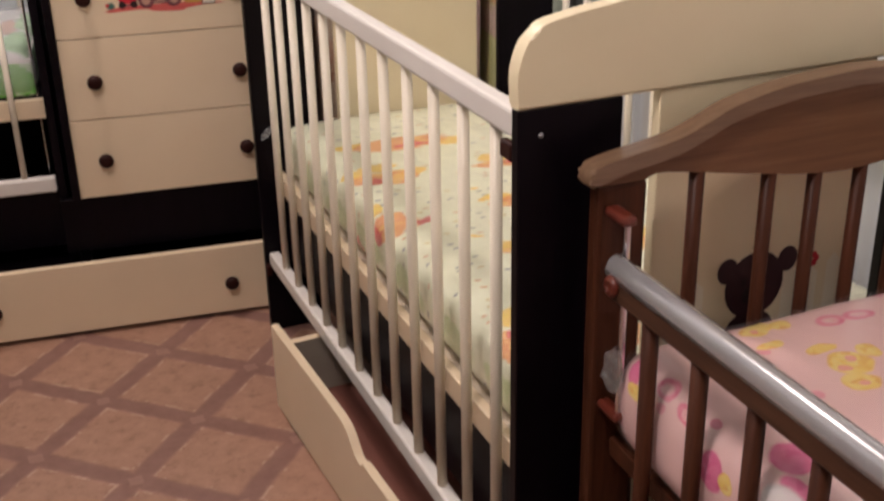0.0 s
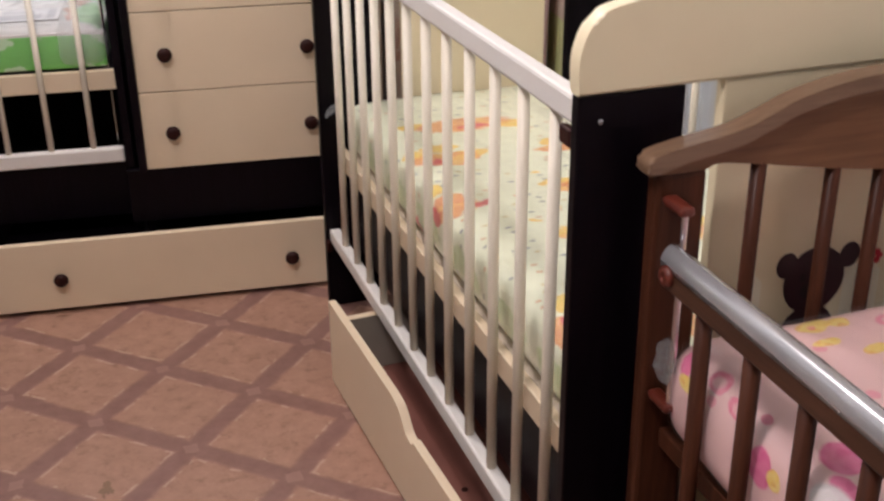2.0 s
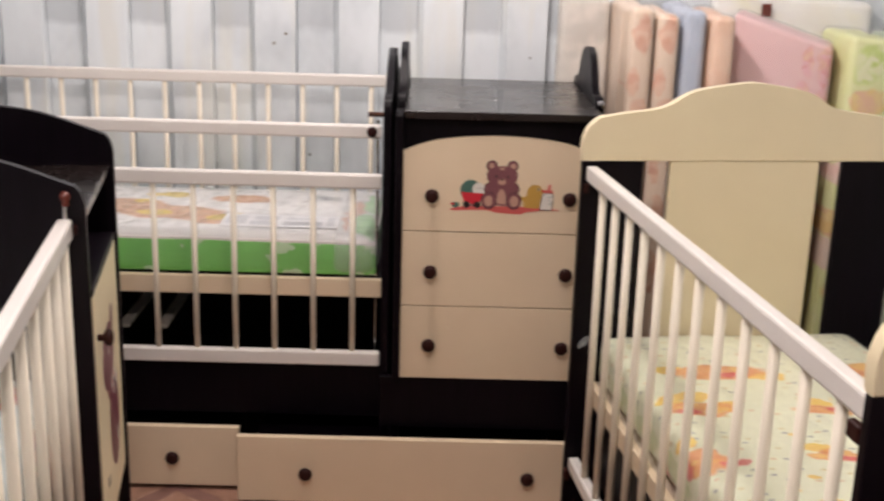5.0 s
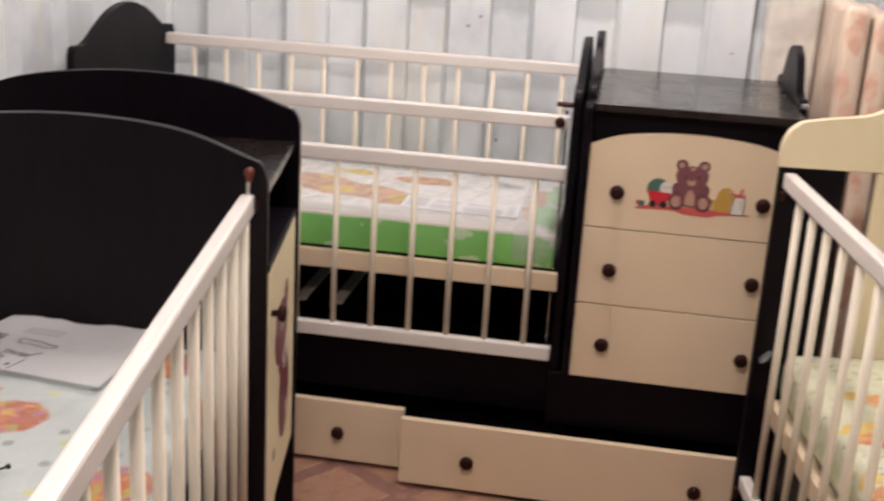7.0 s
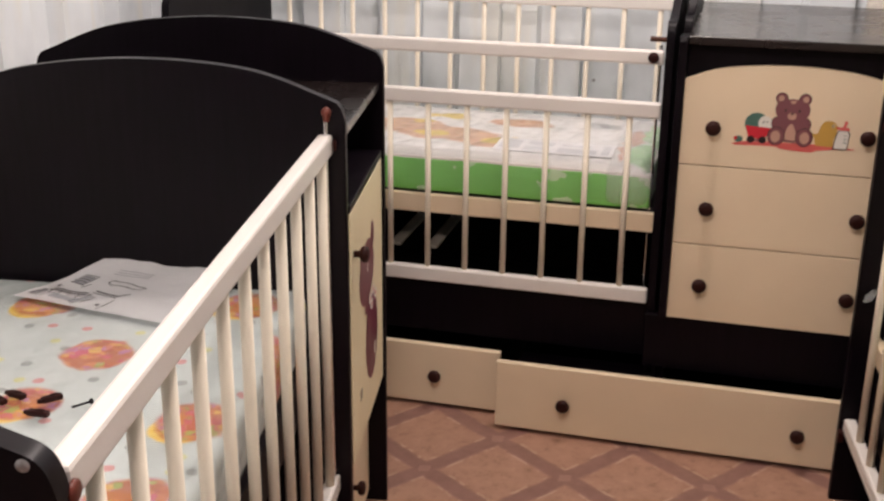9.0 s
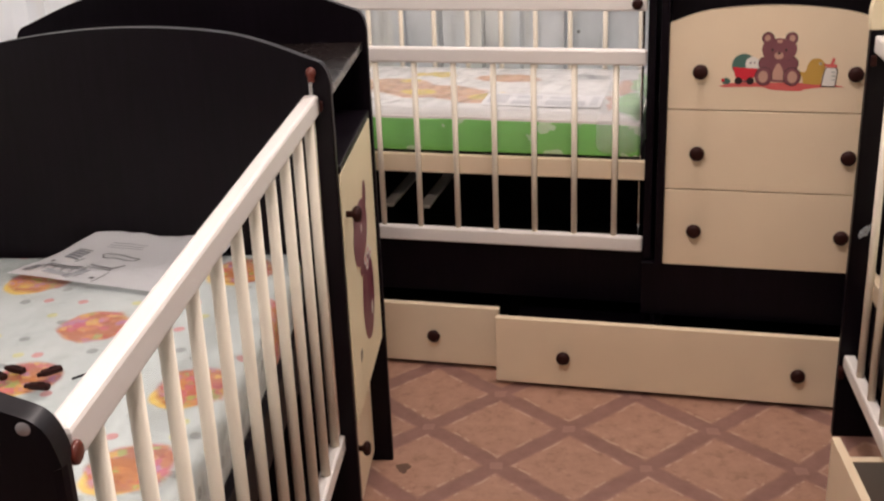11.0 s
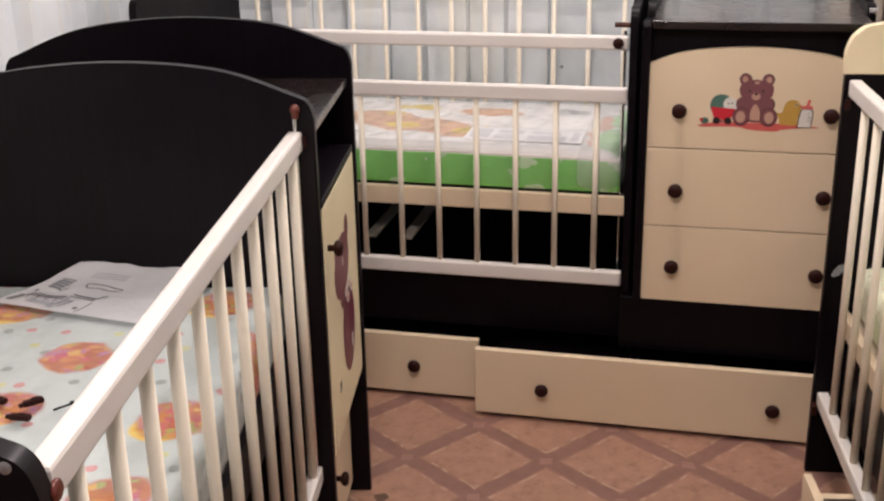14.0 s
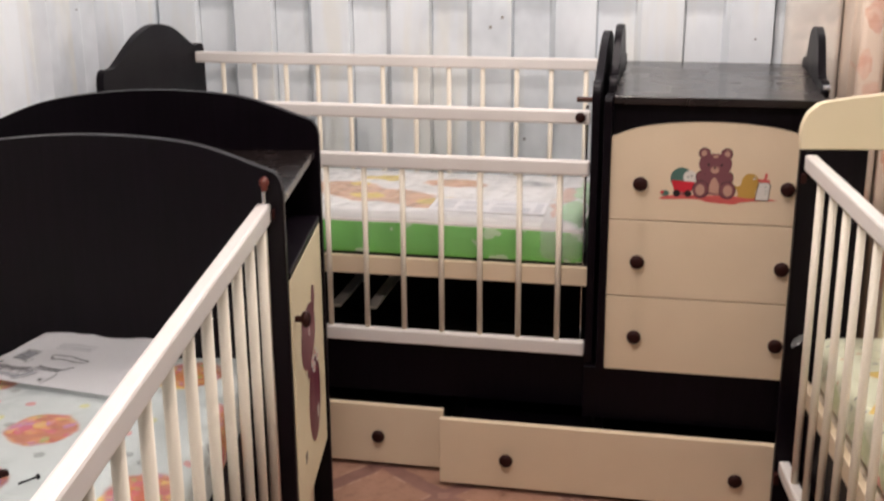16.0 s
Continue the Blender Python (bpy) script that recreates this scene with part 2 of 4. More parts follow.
def motif_cloth(name, ground, ground2, groups, dots=(), dot_gap=0.06, dot_shape=(1.0, 1.0), dot_part=0.4, dot_size=0.15, top=0.11, warp=0.012, coat=0.35, upright=False, gloss=0.5, petal=52.0, blend="LINEAR", grain=1.0, fold=1.0, creases=1.0, rim_part=0.35):
    """Printed cotton: figures of given places and half sizes, each group with its own inks, and small scattered marks.
    The print runs over the top and folds down along the side that faces -x, or +x where fold is -1."""
    n = Nodes(name)
    v = n.coords()
    sep = n.add("ShaderNodeSeparateXYZ")
    n.link(v, sep.inputs[0])
    join = n.add("ShaderNodeCombineXYZ")
    if upright:
        n.link(sep.outputs[0], join.inputs[0])
        n.link(sep.outputs[2], join.inputs[1])
    else:
        n.link(n.math("MULTIPLY_ADD", n.math("SUBTRACT", sep.outputs[2], top), fold, sep.outputs[0]), join.inputs[0])
        n.link(sep.outputs[1], join.inputs[1])
    flat = join.outputs[0]

    def moved(vector, scale, amount):
        tex = n.add("ShaderNodeTexNoise")
        n.link(vector, tex.inputs["Vector"])
        tex.inputs["Scale"].default_value = scale
        tex.inputs["Detail"].default_value = 3.0
        centre = n.add("ShaderNodeVectorMath", operation="SUBTRACT")
        n.link(tex.outputs["Color"], centre.inputs[0])
        centre.inputs[1].default_value = (0.5, 0.5, 0.5)
        grow = n.add("ShaderNodeVectorMath", operation="MULTIPLY")
        n.link(centre.outputs[0], grow.inputs[0])
        grow.inputs[1].default_value = (amount, amount, 0.0)
        total = n.add("ShaderNodeVectorMath", operation="ADD")
        n.link(vector, total.inputs[0])
        n.link(grow.outputs[0], total.inputs[1])
        return total.outputs[0]

    def cells(vector, scale, random):
        node = n.voronoi(vector, scale, random=random)
        node.voronoi_dimensions = "2D"
        out = n.add("ShaderNodeSeparateColor")
        n.link(node.outputs["Color"], out.inputs[0])
        return node.outputs["Distance"], out.outputs

    col = n.mix(n.noise(v, 6.0), ground, ground2)
    if dots:
        dist, pick = cells(n.mapping(flat, (dot_shape[0], dot_shape[1], 1)), 1.0 / dot_gap, 0.75)
        ink = n.ramp(pick[0], [(i / len(dots), c) for i, c in enumerate(dots)], "CONSTANT")
        mark = n.math("MULTIPLY", n.math("LESS_THAN", dist, dot_size), n.math("GREATER_THAN", pick[1], dot_part))
        col = n.mix(n.math("MULTIPLY", mark, 0.75), col, ink)
    loose = moved(flat, 22.0, warp * 4)
    for inks, spots in groups:
        field = 9.0
        for x, y, rx, ry in spots:
            length = n.add("ShaderNodeVectorMath", operation="LENGTH")
            n.link(n.mapping(loose, (rx, ry, 1.0), loc=(x, y, 0), kind="TEXTURE"), length.inputs[0])
            field = n.math("MINIMUM", field, length.outputs["Value"])
        dist, pick = cells(loose, petal, 1.0)
        tone = n.math("ADD", n.math("MULTIPLY", pick[0], 0.72), n.math("MULTIPLY_ADD", n.noise(flat, 70.0, 4.0, 0.65), grain, -0.36 * grain))
        ink = n.ramp(tone, [(0.15 + 0.75 * i / len(inks), c) for i, c in enumerate(inks)], blend)
        soft = n.add("ShaderNodeMapRange")
        n.link(field, soft.inputs[0])
        soft.inputs[1].default_value, soft.inputs[2].default_value = 1.06, 0.90
        rim = n.add("ShaderNodeMapRange")
        n.link(field, rim.inputs[0])
        rim.inputs[1].default_value, rim.inputs[2].default_value = 0.80, 1.0
        ink = n.mix(n.math("MULTIPLY", rim.outputs[0], rim_part), ink, inks[0])
        col = n.mix(n.math("MULTIPLY", soft.outputs[0], 0.88), col, ink)
    crease = n.noise(n.mapping(v, (1.0, 2.6, 1.6)), 11.0, 4.0)
    n.bump(crease, 0.5 * min(creases, 1.0), 0.006)
    n.creased_coat(creases)
    return n.out(col, gloss, coat=coat)


MEDALLIONS = [(-0.289, 0.750, 0.053), (-0.090, 0.566, 0.051), (-0.118, 0.953, 0.052), (-0.439, 0.925, 0.051), (-0.112, 0.368, 0.053), (-0.326, 0.588, 0.048), (-0.48, 0.50, 0.051), (-0.30, 0.22, 0.06), (-0.50, 0.72, 0.048), (0.012, 0.825, 0.055)]
CLOTH_MINT = motif_cloth("mint_printed_cotton", (0.48, 0.545, 0.53), (0.525, 0.585, 0.57), [
    ([(0.80, 0.52, 0.04), (0.82, 0.60, 0.08)], [(x - 0.012, y - 0.020, r * 0.80, r * 0.76) for x, y, r in MEDALLIONS[1:]]),
    ([(0.442, 0.116, 0.032), (0.544, 0.166, 0.040), (0.425, 0.050, 0.040), (0.561, 0.083, 0.144), (0.612, 0.249, 0.056), (0.510, 0.050, 0.128), (0.340, 0.382, 0.080), (0.595, 0.199, 0.048), (0.459, 0.166, 0.320), (0.646, 0.382, 0.056), (0.544, 0.116, 0.112), (0.408, 0.432, 0.112), (0.527, 0.133, 0.048)],
     [(x, y, r, r) for x, y, r in MEDALLIONS])],
    [(0.26, 0.28, 0.26), (0.58, 0.19, 0.18), (0.33, 0.35, 0.33), (0.24, 0.26, 0.25), (0.56, 0.56, 0.20)], 0.058, (1, 1), 0.2, 0.14, 0.108, 0.006, coat=0.75, petal=64.0, blend="CONSTANT", grain=0.3, fold=-1.0, rim_part=0.6)
CLOTH_LEMON = motif_cloth("lemon_printed_cotton", (0.735, 0.765, 0.53), (0.785, 0.795, 0.62), [
    # pale green tint along the side, set as long ellipses
    ([(0.50, 0.60, 0.30), (0.58, 0.66, 0.38)], [(-0.015, 0.12 + 0.19 * k, 0.028, 0.075) for k in range(7)]),
    ([(0.84, 0.60, 0.06), (0.82, 0.52, 0.08)], [(0.146, 0.892, 0.036, 0.026), (0.090, 0.868, 0.030, 0.026), (0.190, 0.845, 0.045, 0.020), (0.33, 0.985, 0.050, 0.022), (0.135, 1.035, 0.035, 0.020), (0.055, 0.695, 0.026, 0.022), (0.110, 0.218, 0.038, 0.034), (0.218, 0.445, 0.032, 0.014),
      (0.372, 0.855, 0.040, 0.016), (0.29, 0.655, 0.030, 0.014), (0.52, 0.70, 0.050, 0.020), (0.45, 0.40, 0.04, 0.02), (0.27, 0.71, 0.014, 0.008), (0.185, 0.500, 0.014, 0.008), (0.235, 0.545, 0.012, 0.008)]),
    ([(0.66, 0.20, 0.05), (0.76, 0.34, 0.07), (0.72, 0.26, 0.09), (0.80, 0.44, 0.09)], [(0.240, 1.010, 0.105, 0.040), (0.140, 0.832, 0.072, 0.032), (0.070, 0.622, 0.050, 0.046), (0.312, 0.625, 0.045, 0.024), (0.385, 0.815, 0.070, 0.026), (0.222, 0.425, 0.030, 0.014),
      (0.066, 0.150, 0.036, 0.042), (0.52, 0.66, 0.080, 0.036), (0.43, 0.36, 0.070, 0.030), (0.55, 1.00, 0.080, 0.045), (0.56, 0.16, 0.08, 0.05), (0.27, 0.10, 0.06, 0.03)]),
    ([(0.62, 0.05, 0.06), (0.68, 0.12, 0.13)], [(0.126, 0.603, 0.030, 0.018), (0.025, 0.640, 0.018, 0.026), (-0.042, 0.752, 0.018, 0.024), (0.262, 0.992, 0.040, 0.012), (0.112, 0.818, 0.022, 0.012), (0.420, 0.822, 0.036, 0.016), (0.325, 0.615, 0.022, 0.012), (0.088, 0.165, 0.014, 0.018)])],
    [(0.14, 0.15, 0.22), (0.56, 0.44, 0.12), (0.18, 0.20, 0.20), (0.60, 0.30, 0.10)], 0.050, (1.2, 2.4), 0.5, 0.15, 0.112, 0.014, coat=0.7, creases=0.7)
PINK_A, PINK_B = (0.74, 0.465, 0.44), (0.78, 0.52, 0.495)
BOWS = [(0.300, -0.080, 0.021, 0.014), (0.340, -0.084, 0.021, 0.014), (0.038, -0.120, 0.022, 0.018), (0.026, -0.166, 0.014, 0.020), (0.053, -0.418, 0.016, 0.024), (0.42, -0.20, 0.024, 0.016), (0.17, -0.36, 0.020, 0.024), (0.36, -0.33, 0.022, 0.018)]
CLOTH_PINK = motif_cloth("pink_printed_cotton", PINK_A, PINK_B, [
    ([(0.70, 0.14, 0.24), (0.76, 0.22, 0.30)], BOWS),
    ([PINK_B, (0.78, 0.42, 0.42)], [(x, y, rx * 0.55, ry * 0.55) for x, y, rx, ry in BOWS]),
    ([(0.66, 0.05, 0.22), (0.74, 0.12, 0.30)], [(-0.014, -0.226, 0.024, 0.022), (0.075, -0.298, 0.026, 0.030), (0.046, -0.352, 0.018, 0.040), (0.030, -0.060, 0.030, 0.014), (-0.05, -0.43, 0.045, 0.035), (0.40, -0.42, 0.045, 0.03), (0.10, -0.60, 0.04, 0.04)]),
    ([(0.62, 0.58, 0.56), (0.82, 0.79, 0.77), (0.74, 0.70, 0.68)], [(0.010, -0.338, 0.036, 0.034), (-0.030, -0.330, 0.026, 0.024), (0.012, -0.384, 0.018, 0.016)]),
    ([(0.76, 0.40, 0.05), (0.84, 0.60, 0.08), (0.84, 0.66, 0.16)], [(0.207, -0.056, 0.026, 0.018), (0.238, -0.060, 0.018, 0.014), (0.196, -0.097, 0.020, 0.009), (0.243, -0.134, 0.022, 0.010), (0.252, -0.172, 0.028, 0.024), (0.236, -0.210, 0.024, 0.020), (0.290, -0.160, 0.014, 0.014), (-0.013, -0.253, 0.012, 0.014), (-0.004, -0.071, 0.012, 0.016),
      (0.44, -0.27, 0.034, 0.026), (0.47, -0.09, 0.034, 0.020), (0.27, -0.42, 0.034, 0.034), (0.58, -0.14, 0.028, 0.026)]),
    ([(0.78, 0.22, 0.22), (0.80, 0.34, 0.28)], [(0.200, -0.060, 0.006, 0.006), (0.240, -0.178, 0.010, 0.007), (0.262, -0.166, 0.006, 0.006), (0.238, -0.214, 0.008, 0.006)])],
    [(0.72, 0.24, 0.30), (0.66, 0.14, 0.24)], 0.085, (1, 1), 0.65, 0.10, 0.138, 0.005, coat=0.7, petal=110.0, creases=0.4)
CLOTH_WHITE = motif_cloth("white_printed_cotton", (0.80, 0.80, 0.79), (0.83, 0.82, 0.80), [
    ([(0.58, 0.26, 0.10), (0.68, 0.40, 0.20), (0.54, 0.25, 0.11)], [(0.03, -0.06, 0.15, 0.075), (0.15, -0.11, 0.10, 0.050), (-0.09, 0.0, 0.11, 0.07), (-0.28, -0.08, 0.12, 0.06), (0.22, -0.160, 0.10, 0.026), (0.52, 0.01, 0.018, 0.09), (0.20, 0.10, 0.09, 0.04), (-0.20, -0.15, 0.06, 0.02)]),
    ([(0.78, 0.62, 0.08), (0.76, 0.55, 0.10)], [(0.00, -0.070, 0.045, 0.032), (0.19, -0.10, 0.055, 0.036), (-0.05, 0.05, 0.03, 0.02), (-0.22, -0.09, 0.05, 0.03), (0.0, 0.13, 0.06, 0.03)]),
    ([(0.20, 0.56, 0.14), (0.30, 0.64, 0.24)], [(0.548, -0.14, 0.030, 0.10), (0.555, 0.06, 0.022, 0.10)]),
    ([(0.66, 0.28, 0.14), (0.70, 0.36, 0.20)], [(0.500, -0.12, 0.010, 0.09)]),
    ([(0.46, 0.47, 0.48), (0.62, 0.63, 0.63), (0.38, 0.39, 0.40)], [(-0.16, -0.08, 0.03, 0.02), (0.42, 0.12, 0.05, 0.03)])],
    top=0.105, warp=0.014, coat=1.0)


def green_band():
    """Green cotton side band with pale printed leaves."""
    n = Nodes("green_cotton_band")
    v = n.coords()
    spot = n.voronoi(n.mapping(v, (1, 1, 1.25)), 12.0, random=1.0).outputs["Distance"]
    pale = n.math("LESS_THAN", n.math("ADD", spot, n.math("MULTIPLY", n.noise(v, 27.0, 3.0), 1.5)), 0.96)
    col = n.mix(n.noise(v, 9.0), (0.13, 0.46, 0.07), (0.22, 0.60, 0.15))
    col = n.mix(n.math("MULTIPLY", pale, 0.7), col, (0.58, 0.68, 0.52))
    n.bump(n.noise(n.mapping(v, (1, 1, 3)), 14.0, 4.0), 0.6, 0.006)
    n.creased_coat()
    return n.out(col, 0.45, coat=1.0)


CLOTH_BAND = green_band()


def film_sheet(name, alpha, creases=0.9):
    """Thin clear wrapping film: mostly see-through, with bright creased gloss."""
    n = Nodes(name)
    v = n.coords()
    crease = n.noise(n.mapping(v, (1.0, 1.0, 1.8)), 16.0, 5.0, 0.6)
    n.bump(crease, creases, 0.012)
    n.bsdf.inputs["Alpha"].default_value = alpha
    return n.out((0.85, 0.86, 0.87), 0.16, spec=0.8)


FILM_SHEET = film_sheet("clear_wrapping_film", 0.06)
FILM_CLOUDY = film_sheet("cloudy_gathered_film", 0.26)
FILM_DULL = film_sheet("dull_wrapping_film", 0.17)
FILM_TIGHT = film_sheet("tight_wrapping_film", 0.05, 0.3)


def plain_cloth(name, a, b, c=None, scale=9.0, coat=0.3):
    n = Nodes(name)
    v = n.coords()
    stops = [(0.38, a), (0.56, b)] + ([(0.66, c)] if c else [])
    n.bump(n.noise(n.mapping(v, (1, 1, 2)), 12.0), 0.5, 0.006)
    return n.out(n.ramp(n.noise(v, scale, 5.0, 0.6), stops), 0.6, coat=coat)


# ---- mesh helpers ----
def part(name, bm, material, parent=None, label="", smooth=False):
    """Links a bmesh as one mesh object under a thing or a part."""
    mesh = bpy.data.meshes.new(name)
    bmesh.ops.recalc_face_normals(bm, faces=bm.faces)
    bm.to_mesh(mesh)
    bm.free()
    for m in material if isinstance(material, (list, tuple)) else [material]:
        mesh.materials.append(m)
    for p in mesh.polygons:
        p.use_smooth = True
    if not smooth:
        mesh.set_sharp_from_angle(angle=0.3)
    ob = new(name, mesh)
    if parent:
        ob.parent = parent
    if label:
        ob["label"] = label
    return ob


def thing(name, m, label, category, group=""):
    ob = new(name)
    ob.empty_display_size = 0.05
    ob.matrix_world = m
    return tagged(ob, label, category, group)


def box(x0, x1, y0, y1, z0, z1, bevel=0.002, segments=2, bm=None):
    bm = bm or bmesh.new()
    made = bmesh.ops.create_cube(bm, size=1.0)
    verts = made["verts"]
    for v in verts:
        v.co = Vector((x0 + (v.co.x + 0.5) * (x1 - x0), y0 + (v.co.y + 0.5) * (y1 - y0), z0 + (v.co.z + 0.5) * (z1 - z0)))
    if bevel:
        edges = list({e for v in verts for e in v.link_edges})
        bmesh.ops.bevel(bm, geom=edges, offset=bevel, segments=segments, affect="EDGES", profile=0.5)
    return bm


def slab(outline, axis, a, b, bevel=0.002):
    """A board: an outline of (p, q) pairs, extruded from a to b along the axis. The pairs are the other two axes, in order."""
    bm = bmesh.new()

    def at(p, q, r):
        return {"x": (r, p, q), "y": (p, r, q), "z": (p, q, r)}[axis]

    low = [bm.verts.new(at(p, q, a)) for p, q in outline]
    high = [bm.verts.new(at(p, q, b)) for p, q in outline]
    fl, fh = bm.faces.new(low), bm.faces.new(high)
    for i in range(len(low)):
        j = (i + 1) % len(low)
        bm.faces.new((low[i], low[j], high[j], high[i]))
    if bevel:
        bmesh.ops.bevel(bm, geom=list(fl.edges) + list(fh.edges), offset=bevel, segments=2, affect="EDGES", profile=0.5)
    return bm


def rod(p, q, r, sides=12, bm=None, r2=None):
    bm = bm or bmesh.new()
    p, q = Vector(p), Vector(q)
    m = Matrix.Translation((p + q) / 2) @ (q - p).to_track_quat("Z", "Y").to_matrix().to_4x4()
    bmesh.ops.create_cone(bm, cap_ends=True, segments=sides, radius1=r, radius2=r if r2 is None else r2, depth=(q - p).length, matrix=m)
    return bm


def lathe(profile, sides=20):
    """Turned shape round z from (radius, height) pairs."""
    bm = bmesh.new()
    rings = []
    for r, h in profile:
        rings.append([bm.verts.new((r * math.cos(2 * math.pi * i / sides), r * math.sin(2 * math.pi * i / sides), h)) for i in range(sides)])
    for lo, hi in zip(rings, rings[1:]):
        for i in range(sides):
            j = (i + 1) % sides
            bm.faces.new((lo[i], lo[j], hi[j], hi[i]))
    bm.faces.new(rings[-1])
    bm.faces.new(rings[0][::-1])
    return bm


def curve(points, steps=6):
    """A smooth line (Catmull-Rom) through a few points."""
    out = []
    pts = [points[0], *points, points[-1]]
    for a, b, c, d in zip(pts, pts[1:], pts[2:], pts[3:]):
        for i in range(steps):
            t = i / steps
            out.append(tuple(0.5 * (2 * b[k] + (c[k] - a[k]) * t + (2 * a[k] - 5 * b[k] + 4 * c[k] - d[k]) * t * t + (3 * b[k] - a[k] - 3 * c[k] + d[k]) * t ** 3) for k in (0, 1)))
    out.append(tuple(points[-1]))
    return out


def knob_mesh():
    bm = lathe([(0.0065, 0.0), (0.0065, 0.011), (0.013, 0.014), (0.0165, 0.019), (0.0165, 0.023), (0.0135, 0.0275), (0.007, 0.0295)])
    return bm


def knob(parent, m):
    ob = part("knob", knob_mesh(), BROWN_PLASTIC, parent, "dark brown round knob", True)
    ob.matrix_local = m
    return ob


def cushion(x0, x1, y0, y1, z0, z1, r, lump=0.004, step=0.05):
    """A mattress: rounded box with soft, slightly uneven faces."""
    bm = box(x0, x1, y0, y1, z0, z1, r, 4)
    for axis in (0, 1):
        lo, hi = ((x0, x1), (y0, y1))[axis]
        count = int((hi - lo) / step)
        for i in range(1, count):
            p = [0, 0, 0]
            p[axis] = lo + r + (hi - lo - 2 * r) * i / count
            nrm = [0, 0, 0]
            nrm[axis] = 1
            bmesh.ops.bisect_plane(bm, geom=bm.verts[:] + bm.edges[:] + bm.faces[:], plane_co=p, plane_no=nrm)
    for v in bm.verts:
        d = noise.noise(v.co * 9.0) * lump + noise.noise(v.co * 3.0 + Vector((5, 1, 2))) * lump
        if v.co.z > (z0 + z1) / 2:
            v.co.z += d
        v.co.x += noise.noise(v.co * 7.0 + Vector((9, 0, 0))) * lump * 0.7
        v.co.y += noise.noise(v.co * 7.0 + Vector((0, 9, 0))) * lump * 0.7
    return bm


def film_wrap(parent, x0, x1, y0, y1, z0, z1, r, lump=0.006, film=None):
    ob = part("film_wrap", cushion(x0 - 0.004, x1 + 0.004, y0 - 0.003, y1 + 0.003, z0 + 0.001, z1 + 0.005, r, lump, 0.03), film or FILM_SHEET, parent, "clear creased wrapping film", True)
    ob.visible_shadow = False
    return ob


# ---- the room ----
X0, X1, Y0, Y1, ZC = -1.47, 1.42, -4.0, 0.74, 2.4
tagged(part("floor", box(X0 - 0.1, X1 + 0.1, Y0 - 0.1, Y1 + 0.1, -0.06, 0.0, 0), LINO), "brown printed linoleum with diagonal square tiles", "floor", kind="structure")
tagged(part("ceiling", box(X0 - 0.1, X1 + 0.1, Y0 - 0.1, Y1 + 0.1, ZC, ZC + 0.06, 0), CEILING_PAINT), "plain dull beige ceiling", "ceiling", kind="structure")


def ribbed_wall(name, p, q, inward, label):
    """A wall of profiled sheet: flat pans with narrow pressed ribs."""
    bm = bmesh.new()
    p, q, inward = Vector(p), Vector(q), Vector(inward)
    length = (q - p).length
    way = (q - p) / length
    line = []
    pitch = 0.1185
    s = -0.107
    i = 0
    while s < length:
        depth = 0.0 if i % 2 == 0 else 0.032
        a, b = max(s, 0.0), min(s + pitch - (0.020 if i % 2 == 0 else 0.006), length)
        line += [(a, depth), (b, depth)]
        if i % 2 and b < length - 0.02:
            line += [(b + 0.0025, -0.006), (b + 0.0055, -0.006)]
        s += pitch
        i += 1
    front = [[bm.verts.new(p + way * a + inward * d + Vector((0, 0, z))) for a, d in line] for z in (0, ZC)]
    back = [[bm.verts.new(p + way * a - inward * 0.08 + Vector((0, 0, z))) for a in (0, length)] for z in (0, ZC)]
    for k in range(len(line) - 1):
        bm.faces.new((front[0][k], front[0][k + 1], front[1][k + 1], front[1][k]))
    bm.faces.new((back[0][0], back[0][1], back[1][1], back[1][0]))
    for z in (0, 1):
        bm.faces.new(front[z] + [back[z][1], back[z][0]])
    for e in (0, -1):
        bm.faces.new((front[0][e], front[1][e], back[1][e], back[0][e]))
    tagged(part(name, bm, SHEET), label, "wall", kind="structure")


ribbed_wall("wall_north", (X0, Y1, 0), (X1, Y1, 0), (0, -1, 0), "whitewashed profiled sheet metal wall, stained")
ribbed_wall("wall_west", (X0, Y0, 0), (X0, Y1, 0), (1, 0, 0), "whitewashed profiled sheet metal wall, smudged grey")
ribbed_wall("wall_east", (X1, Y0, 0), (X1, Y1, 0), (-1, 0, 0), "whitewashed profiled sheet metal wall, dull grey")
tagged(part("wall_south", box(X0, X1, Y0 - 0.08, Y0, 0, ZC, 0), PLASTER), "plain beige wall", "wall", kind="structure")


# ---- rear crib with a chest of drawers ----
def disc_shape(bm, cx, cz, rx, rz, mat, y, sides=18, start=0.0, sweep=2 * math.pi):
    """A thin printed patch in the plane y."""
    pts = [(cx + rx * math.cos(start + sweep * i / sides), cz + rz * math.sin(start + sweep * i / sides)) for i in range(sides)]
    f = bm.faces.new([bm.verts.new((px, y, pz)) for px, pz in pts])
    f.material_index = mat


def poly_shape(bm, pts, mat, y):
    f = bm.faces.new([bm.verts.new((px, y, pz)) for px, pz in pts])
    f.material_index = mat


def print_ink(name, colour):
    return painted(name, colour, tuple(c * 0.85 for c in colour), 0.4)


